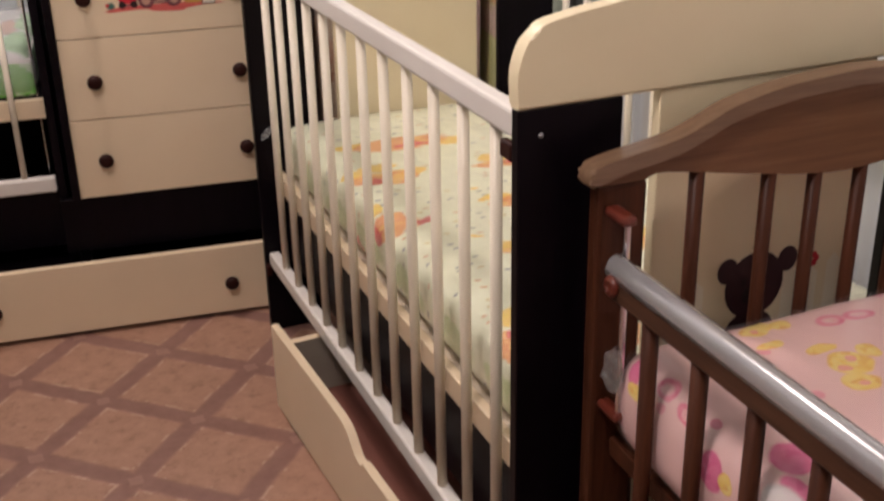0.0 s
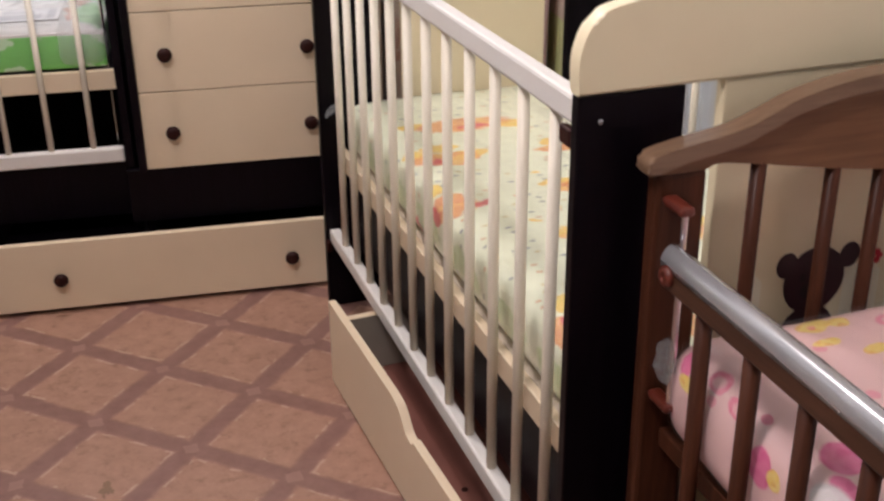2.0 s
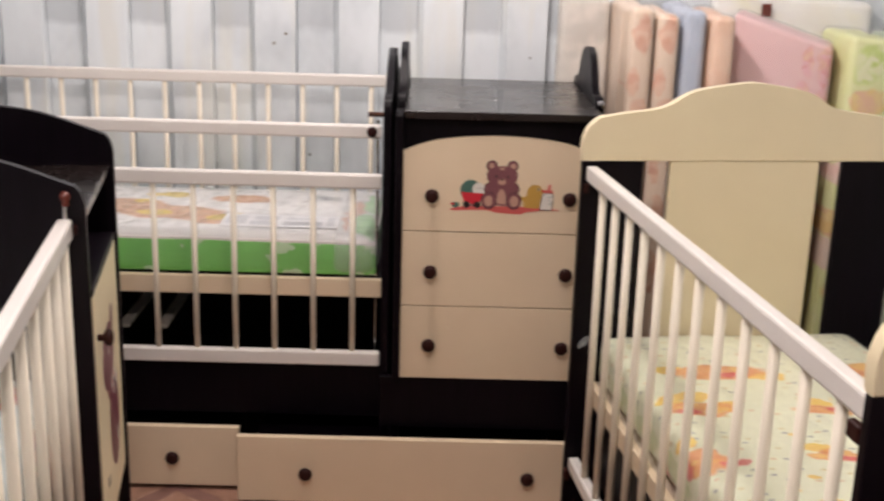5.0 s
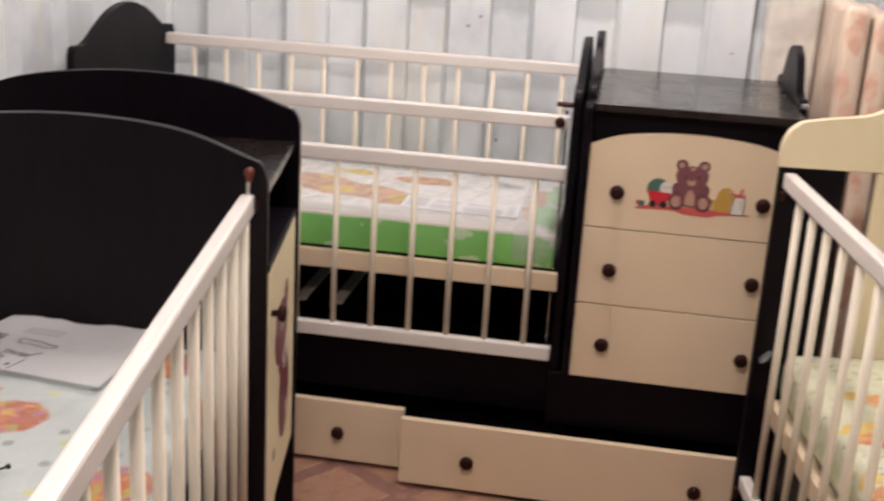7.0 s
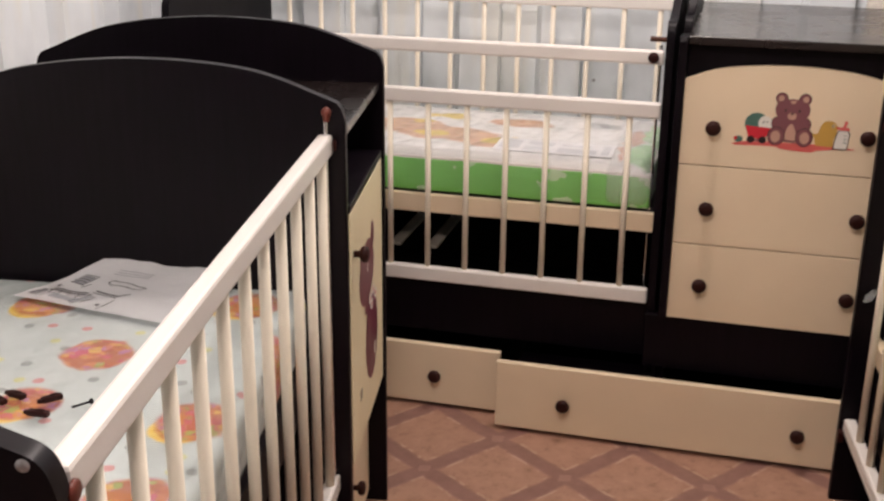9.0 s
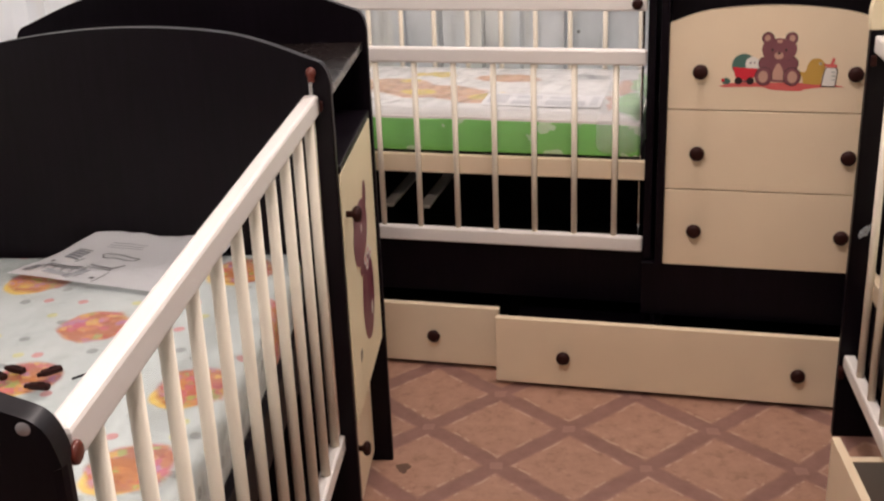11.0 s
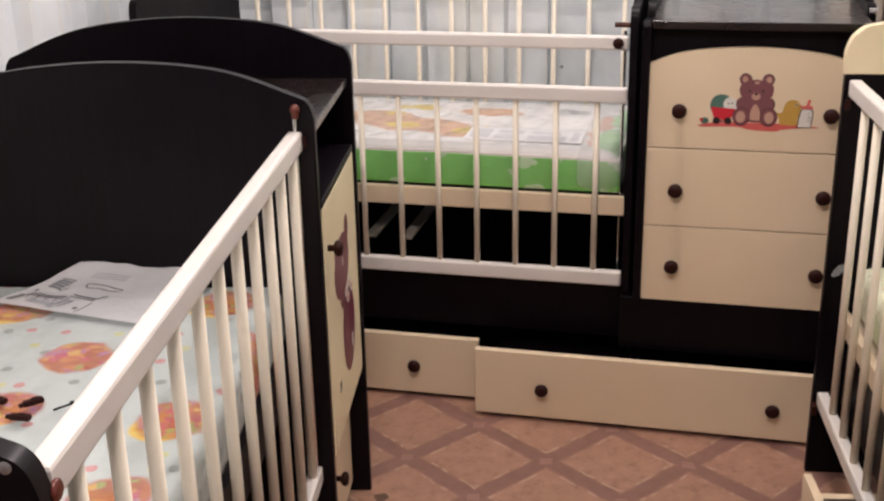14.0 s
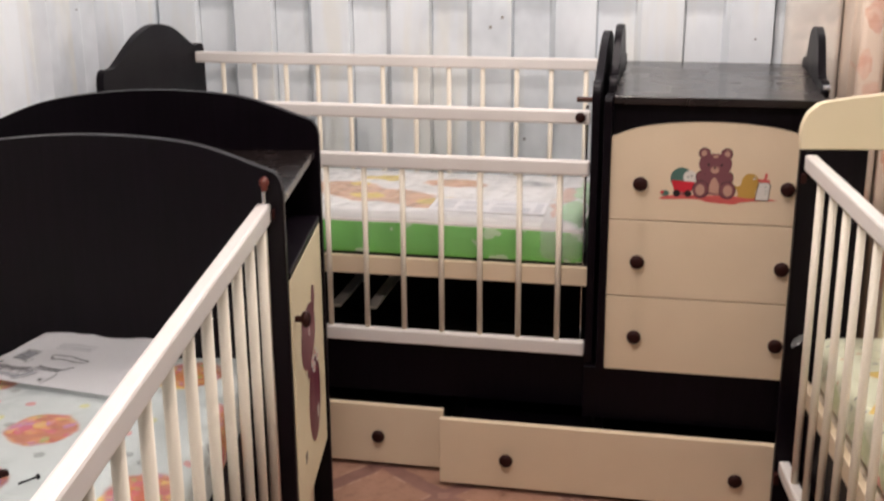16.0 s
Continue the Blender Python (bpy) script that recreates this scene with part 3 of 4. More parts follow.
INK = [print_ink("sticker_plum", (0.205, 0.072, 0.085)), print_ink("sticker_tan", (0.52, 0.31, 0.235)), print_ink("sticker_red", (0.60, 0.022, 0.040)),
       print_ink("sticker_coral", (0.68, 0.125, 0.115)), print_ink("sticker_teal", (0.07, 0.16, 0.13)), print_ink("sticker_ochre", (0.54, 0.32, 0.065)),
       print_ink("sticker_white", (0.75, 0.72, 0.66)), print_ink("sticker_black", (0.02, 0.012, 0.012)),
       print_ink("sticker_dark_plum", (0.040, 0.014, 0.018)), print_ink("sticker_crimson", (0.15, 0.022, 0.050)), print_ink("sticker_cream", (0.84, 0.78, 0.60))]
PLUM, TAN, RED, CORAL, TEAL, OCHRE, PALE, BLACK, BEAR, CRIMSON, PICKET = range(11)


def toy_sticker(parent):
    """Printed picture on the top drawer: a toy bear between a pram, a chick and a bottle, on a coral ground."""
    bm = bmesh.new()
    y = 0.0195
    e = 0.0002
    poly_shape(bm, curve([(0.040, 0.741), (0.075, 0.7485), (0.16, 0.7505), (0.25, 0.750), (0.298, 0.744), (0.262, 0.7425), (0.218, 0.737), (0.205, 0.7325), (0.15, 0.735), (0.125, 0.7405), (0.05, 0.738)], 4), CORAL, y)
    # pram
    disc_shape(bm, 0.090, 0.787, 0.025, 0.025, TEAL, y - e, 20)
    disc_shape(bm, 0.108, 0.790, 0.015, 0.016, PALE, y - 2 * e, 16)
    poly_shape(bm, [(0.067, 0.783), (0.119, 0.780), (0.113, 0.762), (0.098, 0.754), (0.075, 0.758)], RED, y - 3 * e)
    disc_shape(bm, 0.080, 0.753, 0.008, 0.008, BLACK, y - 4 * e, 12)
    disc_shape(bm, 0.105, 0.753, 0.008, 0.008, BLACK, y - 4 * e, 12)
    disc_shape(bm, 0.055, 0.752, 0.009, 0.007, TEAL, y - 3 * e, 12)
    disc_shape(bm, 0.048, 0.754, 0.004, 0.004, RED, y - 4 * e, 10)
    for px, pz in ((0.104, 0.792), (0.112, 0.793)):
        disc_shape(bm, px, pz, 0.0016, 0.0020, BLACK, y - 4 * e, 8)
    poly_shape(bm, [(0.072, 0.754), (0.112, 0.754), (0.110, 0.750), (0.074, 0.750)], PLUM, y - 3.5 * e)
    # chick and bottle
    poly_shape(bm, curve([(0.214, 0.749), (0.211, 0.764), (0.203, 0.775), (0.217, 0.775), (0.222, 0.792), (0.232, 0.803), (0.248, 0.802), (0.256, 0.790), (0.254, 0.776), (0.250, 0.760), (0.248, 0.748), (0.214, 0.749)], 4)[:-1], OCHRE, y - e)
    poly_shape(bm, [(0.254, 0.793), (0.264, 0.791), (0.255, 0.786)], RED, y - 3 * e)
    disc_shape(bm, 0.247, 0.793, 0.0030, 0.0036, PALE, y - 3 * e, 10)
    disc_shape(bm, 0.247, 0.793, 0.0018, 0.0024, BLACK, y - 4 * e, 8)
    poly_shape(bm, [(0.250, 0.743), (0.2795, 0.743), (0.283, 0.778), (0.278, 0.786), (0.259, 0.786), (0.254, 0.776)], BLACK, y - 2.6 * e)
    poly_shape(bm, [(0.252, 0.745), (0.278, 0.745), (0.281, 0.777), (0.277, 0.784), (0.260, 0.784), (0.256, 0.775)], PALE, y - 3 * e)
    for pz in (0.758, 0.766, 0.774):
        poly_shape(bm, [(0.270, pz), (0.277, pz), (0.277, pz + 0.0014), (0.270, pz + 0.0014)], TEAL, y - 3.5 * e)
    poly_shape(bm, [(0.259, 0.785), (0.281, 0.785), (0.280, 0.791), (0.273, 0.792), (0.276, 0.804), (0.270, 0.806), (0.267, 0.792), (0.260, 0.791)], CORAL, y - 4 * e)
    # bear
    for s in (-1, 1):
        disc_shape(bm, 0.161 + s * 0.024, 0.846, 0.0115, 0.0115, PLUM, y - 3 * e)
        disc_shape(bm, 0.161 + s * 0.025, 0.846, 0.006, 0.007, TAN, y - 4 * e, 12)
        disc_shape(bm, 0.161 + s * 0.030, 0.792, 0.010, 0.013, PLUM, y - 3 * e)
        disc_shape(bm, 0.161 + s * 0.029, 0.764, 0.017, 0.019, PLUM, y - 6 * e)
        disc_shape(bm, 0.161 + s * 0.030, 0.763, 0.010, 0.013, TAN, y - 7 * e)
    for s in (-1, 1):
        disc_shape(bm, 0.161 + s * 0.024, 0.846, 0.0130, 0.0130, BEAR, y - 2.5 * e)
        disc_shape(bm, 0.161 + s * 0.029, 0.764, 0.0185, 0.0205, BEAR, y - 5.7 * e)
        disc_shape(bm, 0.161 + s * 0.030, 0.792, 0.0112, 0.0142, BEAR, y - 2.7 * e)
    poly_shape(bm, curve([(0.136, 0.756), (0.138, 0.79), (0.147, 0.805), (0.175, 0.805), (0.184, 0.79), (0.186, 0.756), (0.161, 0.752), (0.136, 0.756)], 4)[:-1], PLUM, y - 4 * e)
    poly_shape(bm, curve([(0.147, 0.759), (0.154, 0.784), (0.161, 0.792), (0.168, 0.784), (0.175, 0.759), (0.161, 0.756), (0.147, 0.759)], 4)[:-1], TAN, y - 5 * e)
    poly_shape(bm, curve([(0.125, 0.822), (0.132, 0.838), (0.161, 0.846), (0.190, 0.838), (0.197, 0.822), (0.188, 0.803), (0.161, 0.796), (0.134, 0.803), (0.125, 0.822)], 5)[:-1], PLUM, y - 5 * e)
    poly_shape(bm, [(0.155, 0.842), (0.168, 0.843), (0.165, 0.836), (0.157, 0.836)], TAN, y - 6 * e)
    disc_shape(bm, 0.161, 0.809, 0.0095, 0.008, TAN, y - 6 * e, 14)
    disc_shape(bm, 0.161, 0.814, 0.0035, 0.0025, BLACK, y - 7 * e, 10)
    for s in (-1, 1):
        disc_shape(bm, 0.161 + s * 0.014, 0.821, 0.002, 0.0035, BLACK, y - 7 * e, 8)
    ob = part("sticker", bm, INK, parent, "printed toy bear picture with pram, chick and bottle")
    return ob


def dome_panel(y0, y1, shoulder, apex):
    """Side outline (y, z) of an end board with a domed top and a small rounded ear at each corner."""
    w, c = y1 - y0, (y0 + y1) / 2
    half = [(0.0, shoulder - 0.012), (0.005, shoulder + 0.012), (0.022, shoulder + 0.024), (0.052, shoulder + 0.022), (0.085, shoulder + 0.030), (0.5 * w - 0.20 * w, apex - 0.026), (0.5 * w - 0.09 * w, apex - 0.006)]
    top = curve([(y0 + a, z) for a, z in half] + [(c, apex)] + [(y1 - a, z) for a, z in half[::-1]], 5)
    return [(0.110, 0.0), (0.110, 0.320), (y0, 0.320)] + top + [(y1, 0.0)]


def chest_panel():
    """Side outline (y, z) of the chest: level in front, then an ear and a low dome."""
    dome = dome_panel(0.150, 0.62, 0.966, 1.088)
    return [(0.050, 0.0), (0.050, 0.318), (0.004, 0.318), (0.004, 0.958), (0.007, 0.965), (0.014, 0.968)] + dome[3:-1] + [(0.62, 0.0)]


def rear_crib():
    c = thing("convertible_crib", pose(0, 0, 0), "dark wenge convertible crib with white gates and cream chest of drawers", "crib")
    # end boards and chest sides
    part("end_panel", slab(dome_panel(0.042, 0.664, 0.968, 1.074), "x", -1.325, -1.305), WENGE, c)
    part("end_panel", slab(dome_panel(0.042, 0.664, 0.968, 1.074), "x", -0.116, -0.098), WENGE, c)
    part("chest_side", slab(chest_panel(), "x", -0.086, -0.068), WENGE, c)
    part("chest_side", slab(chest_panel(), "x", 0.386, 0.404), WENGE, c)
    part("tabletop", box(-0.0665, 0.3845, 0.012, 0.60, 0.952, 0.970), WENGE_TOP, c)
    part("carcass", box(-0.0665, 0.3845, 0.045, 0.60, 0.20, 0.950, 0.001), WENGE, c)
    # chrome stub added to stand in for the highlight on the rounded board edge
    part("edge_stub", rod((0.3885, 0.146, 0.975), (0.4045, 0.146, 0.975), 0.0085), CHROME, c, "bright steel stub added as the board edge highlight")
    # drawers
    for i, (z0, z1) in enumerate(((0.318, 0.5005), (0.5030, 0.6845), (0.6870, 0.872))):
        outline = [(-0.0755, z0), (0.387, z0), (0.387, z1)] + ([] if i < 2 else curve([(0.387, 0.872), (0.30, 0.902), (0.156, 0.914), (0.01, 0.902), (-0.0755, 0.872)], 6)[1:-1]) + [(-0.0755, z1)]
        d = part("drawer", slab(outline, "y", 0.020, 0.038, 0.0013), CREAM, c, "cream drawer front" if i < 2 else "cream drawer front with arched top")
        for x in (0.0, 0.318):
            knob(d, pose(x, 0.020, (0.409, 0.592, 0.775)[i], 90, 0, 0))
        if i == 2:
            toy_sticker(d)
    # base box and under-bed drawers
    part("base_board", box(-1.325, -0.117, 0.085, 0.105, 0.185, 0.3235), WENGE, c)
    part("base_board", box(-0.1165, 0.404, 0.026, 0.044, 0.185, 0.3165), WENGE, c)
    part("base_back", box(-1.304, -0.117, 0.60, 0.62, 0.0, 0.50), WENGE, c)
    part("base_floor", box(-1.304, -0.117, 0.106, 0.599, 0.185, 0.20), WENGE, c)
    part("plinth", box(-1.304, 0.404, 0.30, 0.32, 0.0, 0.184), WENGE, c)
    for x0, x1, y, knobs in ((-0.455, 0.338, -0.045, (-0.288, 0.247)), (-1.262, -0.461, 0.026, (-0.623, -1.10))):
        d = part("under_bed_drawer", box(x0, x1, y, y + 0.018, 0.012, 0.182 if y < 0 else 0.171, 0.0025), CREAM, c, "low cream under-bed drawer front")
        part("drawer_box", box(x0 + 0.03, x1 - 0.03, y + 0.0185, 0.295, 0.012, 0.13, 0.001), WENGE, d)
        for x in knobs:
            knob(d, pose(x, y, 0.095, 90, 0, 0))
    # gates
    part("gate_rail", box(-1.285, -0.119, 0.062, 0.084, 0.772, 0.808, 0.005), WHITE, c)
    part("gate_rail", box(-1.285, -0.119, 0.062, 0.084, 0.326, 0.363, 0.005), WHITE, c)
    for k in range(12):
        x = -0.187 - 0.0947 * k
        part("bar", rod((x, 0.073, 0.362), (x, 0.073, 0.774), 0.0070), IVORY, c, smooth=True)
    part("fixed_rail", box(-1.285, -0.122, 0.086, 0.108, 0.889, 0.921, 0.005), WHITE, c)
    knob(c, pose(-0.143, 0.0855, 0.908, 90, 0, 0) @ Matrix.Scale(0.75, 4))
    part("guide_rod", rod((-0.132, 0.112, 0.34), (-0.132, 0.112, 0.93), 0.0035), CHROME, c, "thin steel guide rod")
    part("peg", rod((-0.1165, 0.10, 0.945), (-0.155, 0.10, 0.945), 0.006), WALNUT, c, "brown wooden peg")
    part("back_rail", box(-1.302, -0.118, 0.585, 0.607, 0.942, 0.974, 0.005), WHITE, c)
    part("back_rail", box(-1.302, -0.118, 0.585, 0.607, 0.42, 0.452, 0.005), WHITE, c)
    for k in range(12):
        x = -0.175 - 0.0950 * k
        part("bar", rod((x, 0.596, 0.45), (x, 0.596, 0.944), 0.0068), IVORY, c, smooth=True)
    part("bed_rail", box(-1.303, -0.118, 0.088, 0.104, 0.496, 0.543, 0.003), CREAM, c)
    for x in (-0.772, -0.678):
        part("slat", box(x, x + 0.028, 0.12, 0.50, 0.392, 0.400, 0.001), GREY_BOARD, c)
    part("bed_base", box(-1.303, -0.118, 0.106, 0.58, 0.525, 0.543, 0.001), WENGE, c)
    return c


rear_crib()
m = part("mattress", cushion(-0.585, 0.575, -0.245, 0.235, 0.0, 0.105, 0.022, 0.004), CLOTH_WHITE, None, smooth=True)
m.matrix_world = pose(-0.711, 0.35, 0.545)
tagged(m, "white printed crib mattress with green side band in clear film", "mattress")
part("side_band", cushion(-0.589, 0.579, -0.249, 0.239, 0.002, 0.0855, 0.007, 0.003), CLOTH_BAND, m, "green printed side band", True)
part("piping", cushion(-0.588, 0.578, -0.248, 0.238, 0.070, 0.0885, 0.003, 0.003), WHITE, m, "white piping seam")
film_wrap(m, -0.589, 0.580, -0.250, 0.240, 0.0, 0.106, 0.024)
LABEL_GREY = print_ink("label_grey", (0.60, 0.61, 0.63))
sheet = part("label_sheet", box(0.190, 0.480, -0.205, -0.085, 0.1080, 0.1096, 0.0005), print_ink("label_white", (0.80, 0.80, 0.81)), m, "white printed label sheet under the film")
for x0, x1, y0, y1 in ((0.200, 0.250, -0.180, -0.100), (0.262, 0.320, -0.190, -0.150), (0.268, 0.330, -0.140, -0.105), (0.345, 0.440, -0.195, -0.150), (0.350, 0.420, -0.135, -0.115), (0.452, 0.470, -0.190, -0.105)):
    part("printed_bar", box(x0, x1, y0, y1, 0.1094, 0.1100, 0), LABEL_GREY, sheet, "grey printed bar")
part("gathered_film", cushion(0.470, 0.5875, -0.258, 0.246, 0.001, 0.114, 0.03, 0.010, 0.02), FILM_CLOUDY, m, "gathered cloudy film end", True)


# ---- dark crib on the west side ----
MA = pose(-0.395, -1.848, 0, 0, 0, 9.91)


def arch(u0, u1, edge, apex, bottom, radius, tilt=0.0):
    """Outline (u, z) of an arched end board with rounded top corners; tilt lifts the +u end and lowers the other."""
    c = (u0 + u1) / 2
    pts = curve([(u1, edge - radius), (u1 - 0.25 * radius, edge - 0.25 * radius), (u1 - radius, edge + 0.006), (u1 - 0.16, apex - 0.016), (c, apex),
                 (u0 + 0.16, apex - 0.016), (u0 + radius, edge + 0.006), (u0 + 0.25 * radius, edge - 0.25 * radius), (u0, edge - radius)], 12)
    return [(u0, bottom), (u1, bottom)] + [(u, z + tilt * (u - c) / (u1 - c)) for u, z in pts]


def bear_sticker(parent, u, v0, v1, z0, z1):
    """Tall printed bear on the chest door, as plain plum shapes."""
    bm = bmesh.new()

    def flat(pts, mat, lift):
        f = bm.faces.new([bm.verts.new((u + lift, v0 + (v1 - v0) * a, z0 + (z1 - z0) * b)) for a, b in pts])
        f.material_index = mat

    def ring(a, b, ra, rb, mat, lift):
        flat([(a + ra * math.cos(2 * math.pi * i / 18), b + rb * math.sin(2 * math.pi * i / 18)) for i in range(18)], mat, lift)

    ring(0.63, 0.29, 0.36, 0.29, CRIMSON, 0.0003)
    ring(0.38, 0.78, 0.42, 0.20, PLUM, 0.0005)
    ring(0.72, 0.95, 0.10, 0.09, PLUM, 0.0004)
    ring(0.12, 0.92, 0.10, 0.07, PLUM, 0.0004)
    for a, b in ((0.55, 0.56), (0.72, 0.58), (0.86, 0.52), (0.64, 0.50)):
        ring(a, b, 0.08, 0.035, PALE, 0.0007)
        ring(a, b, 0.03, 0.015, CORAL, 0.0008)
    ring(0.35, 0.56, 0.12, 0.05, PLUM, 0.0009)
    ring(0.42, 0.80, 0.035, 0.03, PALE, 0.0009)
    ring(0.78, 0.16, 0.05, 0.05, PALE, 0.0009)
    ring(0.50, 0.35, 0.10, 0.12, PLUM, 0.0006)
    return part("sticker", bm, INK, parent, "plum printed bear picture")


def dark_crib():
    c = thing("wenge_crib", MA, "dark wenge crib with white bar gate and side cupboard", "crib")
    part("headboard", slab(arch(-0.665, 0.027, 0.960, 1.026, 0.02, 0.035, 0.007), "y", 1.045, 1.063, 0.003), WENGE_BOARD, c)
    legs = [(-0.652, 0.0), (-0.602, 0.0), (-0.602, 0.28), (-0.014, 0.28), (-0.014, 0.0), (0.034, 0.0)]
    part("rear_panel", slab(legs + arch(-0.652, 0.034, 0.972, 1.037, 0.3, 0.035, 0.008)[2:], "y", 1.436, 1.454, 0.003), WENGE, c)
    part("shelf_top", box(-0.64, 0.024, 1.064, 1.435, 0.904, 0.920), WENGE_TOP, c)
    part("shelf_floor", box(-0.64, 0.029, 1.064, 1.435, 0.774, 0.788), WENGE, c)
    part("cupboard_floor", box(-0.64, 0.011, 1.064, 1.435, 0.282, 0.296), WENGE, c)
    part("cupboard_back", box(-0.32, -0.305, 1.064, 1.435, 0.297, 0.903, 0.001), WENGE, c)
    d = part("cupboard_door", box(0.012, 0.0285, 1.0665, 1.4345, 0.302, 0.773, 0.002), CREAM_LIGHT, c, "cream cupboard door with printed bear")
    knob(d, pose(0.0285, 1.100, 0.692, 0, 90, 0) @ Matrix.Scale(0.88, 4))
    bear_sticker(d, 0.0288, 1.155, 1.36, 0.375, 0.675)
    for v in (1.146, 1.158):
        part("printed_mark", box(0.0286, 0.0290, v, v + 0.006, 0.388, 0.408, 0), INK[BLACK], d, "small dark printed mark")
    # near end board
    part("footboard", slab(arch(-0.665, 0.0, 0.940, 1.003, 0.02, 0.045), "y", -0.024, -0.001, 0.008), WENGE_BOARD, c)
    part("screw_cap", lathe([(0.009, 0.0), (0.009, 0.0012), (0.007, 0.0025)]), GREY_PVC, c, "dull silver screw cap", True).matrix_local = pose(-0.0245, -0.0222, 0.929, 90, 0, 0) @ Matrix.Scale(0.78, 4)
    # gate, towards the aisle
    for near, far in ((-0.026, -0.017), (-0.661, -0.661)):
        for z0, z1 in ((0.879, 0.914), (0.262, 0.297)):
            part("gate_rail", slab([(near, 0.004), (near + 0.0235, 0.004), (far + 0.0235, 1.043), (far, 1.043)], "z", z0, z1, 0.005), WHITE, c)
        for k in range(11):
            v = 1.004 - 0.0935 * k
            u = near + (far - near) * v / 1.04 + 0.0125
            part("bar", rod((u, v, 0.296), (u, v, 0.880), 0.0082), IVORY, c, smooth=True)
    part("guide_rod", rod((-0.003, 1.036, 0.27), (-0.003, 1.036, 0.938), 0.0035), CHROME, c, "thin steel guide rod")
    part("finial", lathe([(0.0045, 0.0), (0.0060, 0.003), (0.0050, 0.006), (0.0080, 0.011), (0.0082, 0.016), (0.0065, 0.0205), (0.0025, 0.0235)]), RED_PLASTIC, c, "red-brown turned finial", True).matrix_local = pose(-0.001, 1.035, 0.936)
    part("catch", lathe([(0.007, 0.0), (0.007, 0.004), (0.0115, 0.0055), (0.0115, 0.0085), (0.009, 0.0105)], 18), RED_PLASTIC, c, "red-brown plastic catch", True).matrix_local = pose(-0.0065, 0.004, 0.893, 0, 90, 0) @ Matrix.Scale(0.85, 4)
    part("catch", box(0.008, 0.014, 1.032, 1.042, 0.888, 0.906, 0.003), BROWN_PLASTIC, c, "brown plastic catch")
    # bed box and low drawer
    part("bed_side", box(-0.05, -0.034, 0.0, 1.044, 0.46, 0.545), WENGE, c)
    part("bed_side", box(-0.632, -0.616, 0.0, 1.044, 0.46, 0.545), WENGE, c)
    part("bed_board", box(-0.615, -0.051, 0.0, 1.044, 0.525, 0.541, 0.001), RAW_BOARD, c)
    part("base_rail", box(-0.05, -0.030, 0.0, 1.044, 0.10, 0.245), WENGE, c)
    d = part("low_drawer", box(-0.022, -0.004, 1.065, 1.430, 0.03, 0.272, 0.002), CREAM, c, "cream low drawer front")
    knob(d, pose(-0.004, 1.225, 0.158, 0, 90, 0) @ Matrix.Scale(0.88, 4))
    return c


dark_crib()
m = part("mattress", cushion(-0.605, -0.04, 0.004, 1.040, 0.0, 0.106, 0.024, 0.002), CLOTH_MINT, None, smooth=True)
m.matrix_world = MA @ pose(0, 0, 0.543)
tagged(m, "mint cotton crib mattress printed with orange medallions and dots", "mattress")
film_wrap(m, -0.605, -0.04, 0.006, 1.036, 0.0, 0.104, 0.026, 0.003)


# ---- swinging crib in the middle ----
MB = pose(0.4865, -1.410, 0, 0, 0, 7.17)
CREST = [(-0.007, 0.897), (-0.007, 0.945), (0.016, 0.985), (0.07, 0.999), (0.165, 1.014), (0.235, 1.050), (0.36, 1.070)]


def crest_outline(w):
    half = curve([(u * w / 0.72, z) for u, z in CREST], 6)
    return half + [(w - u, z) for u, z in half[::-1][1:]]


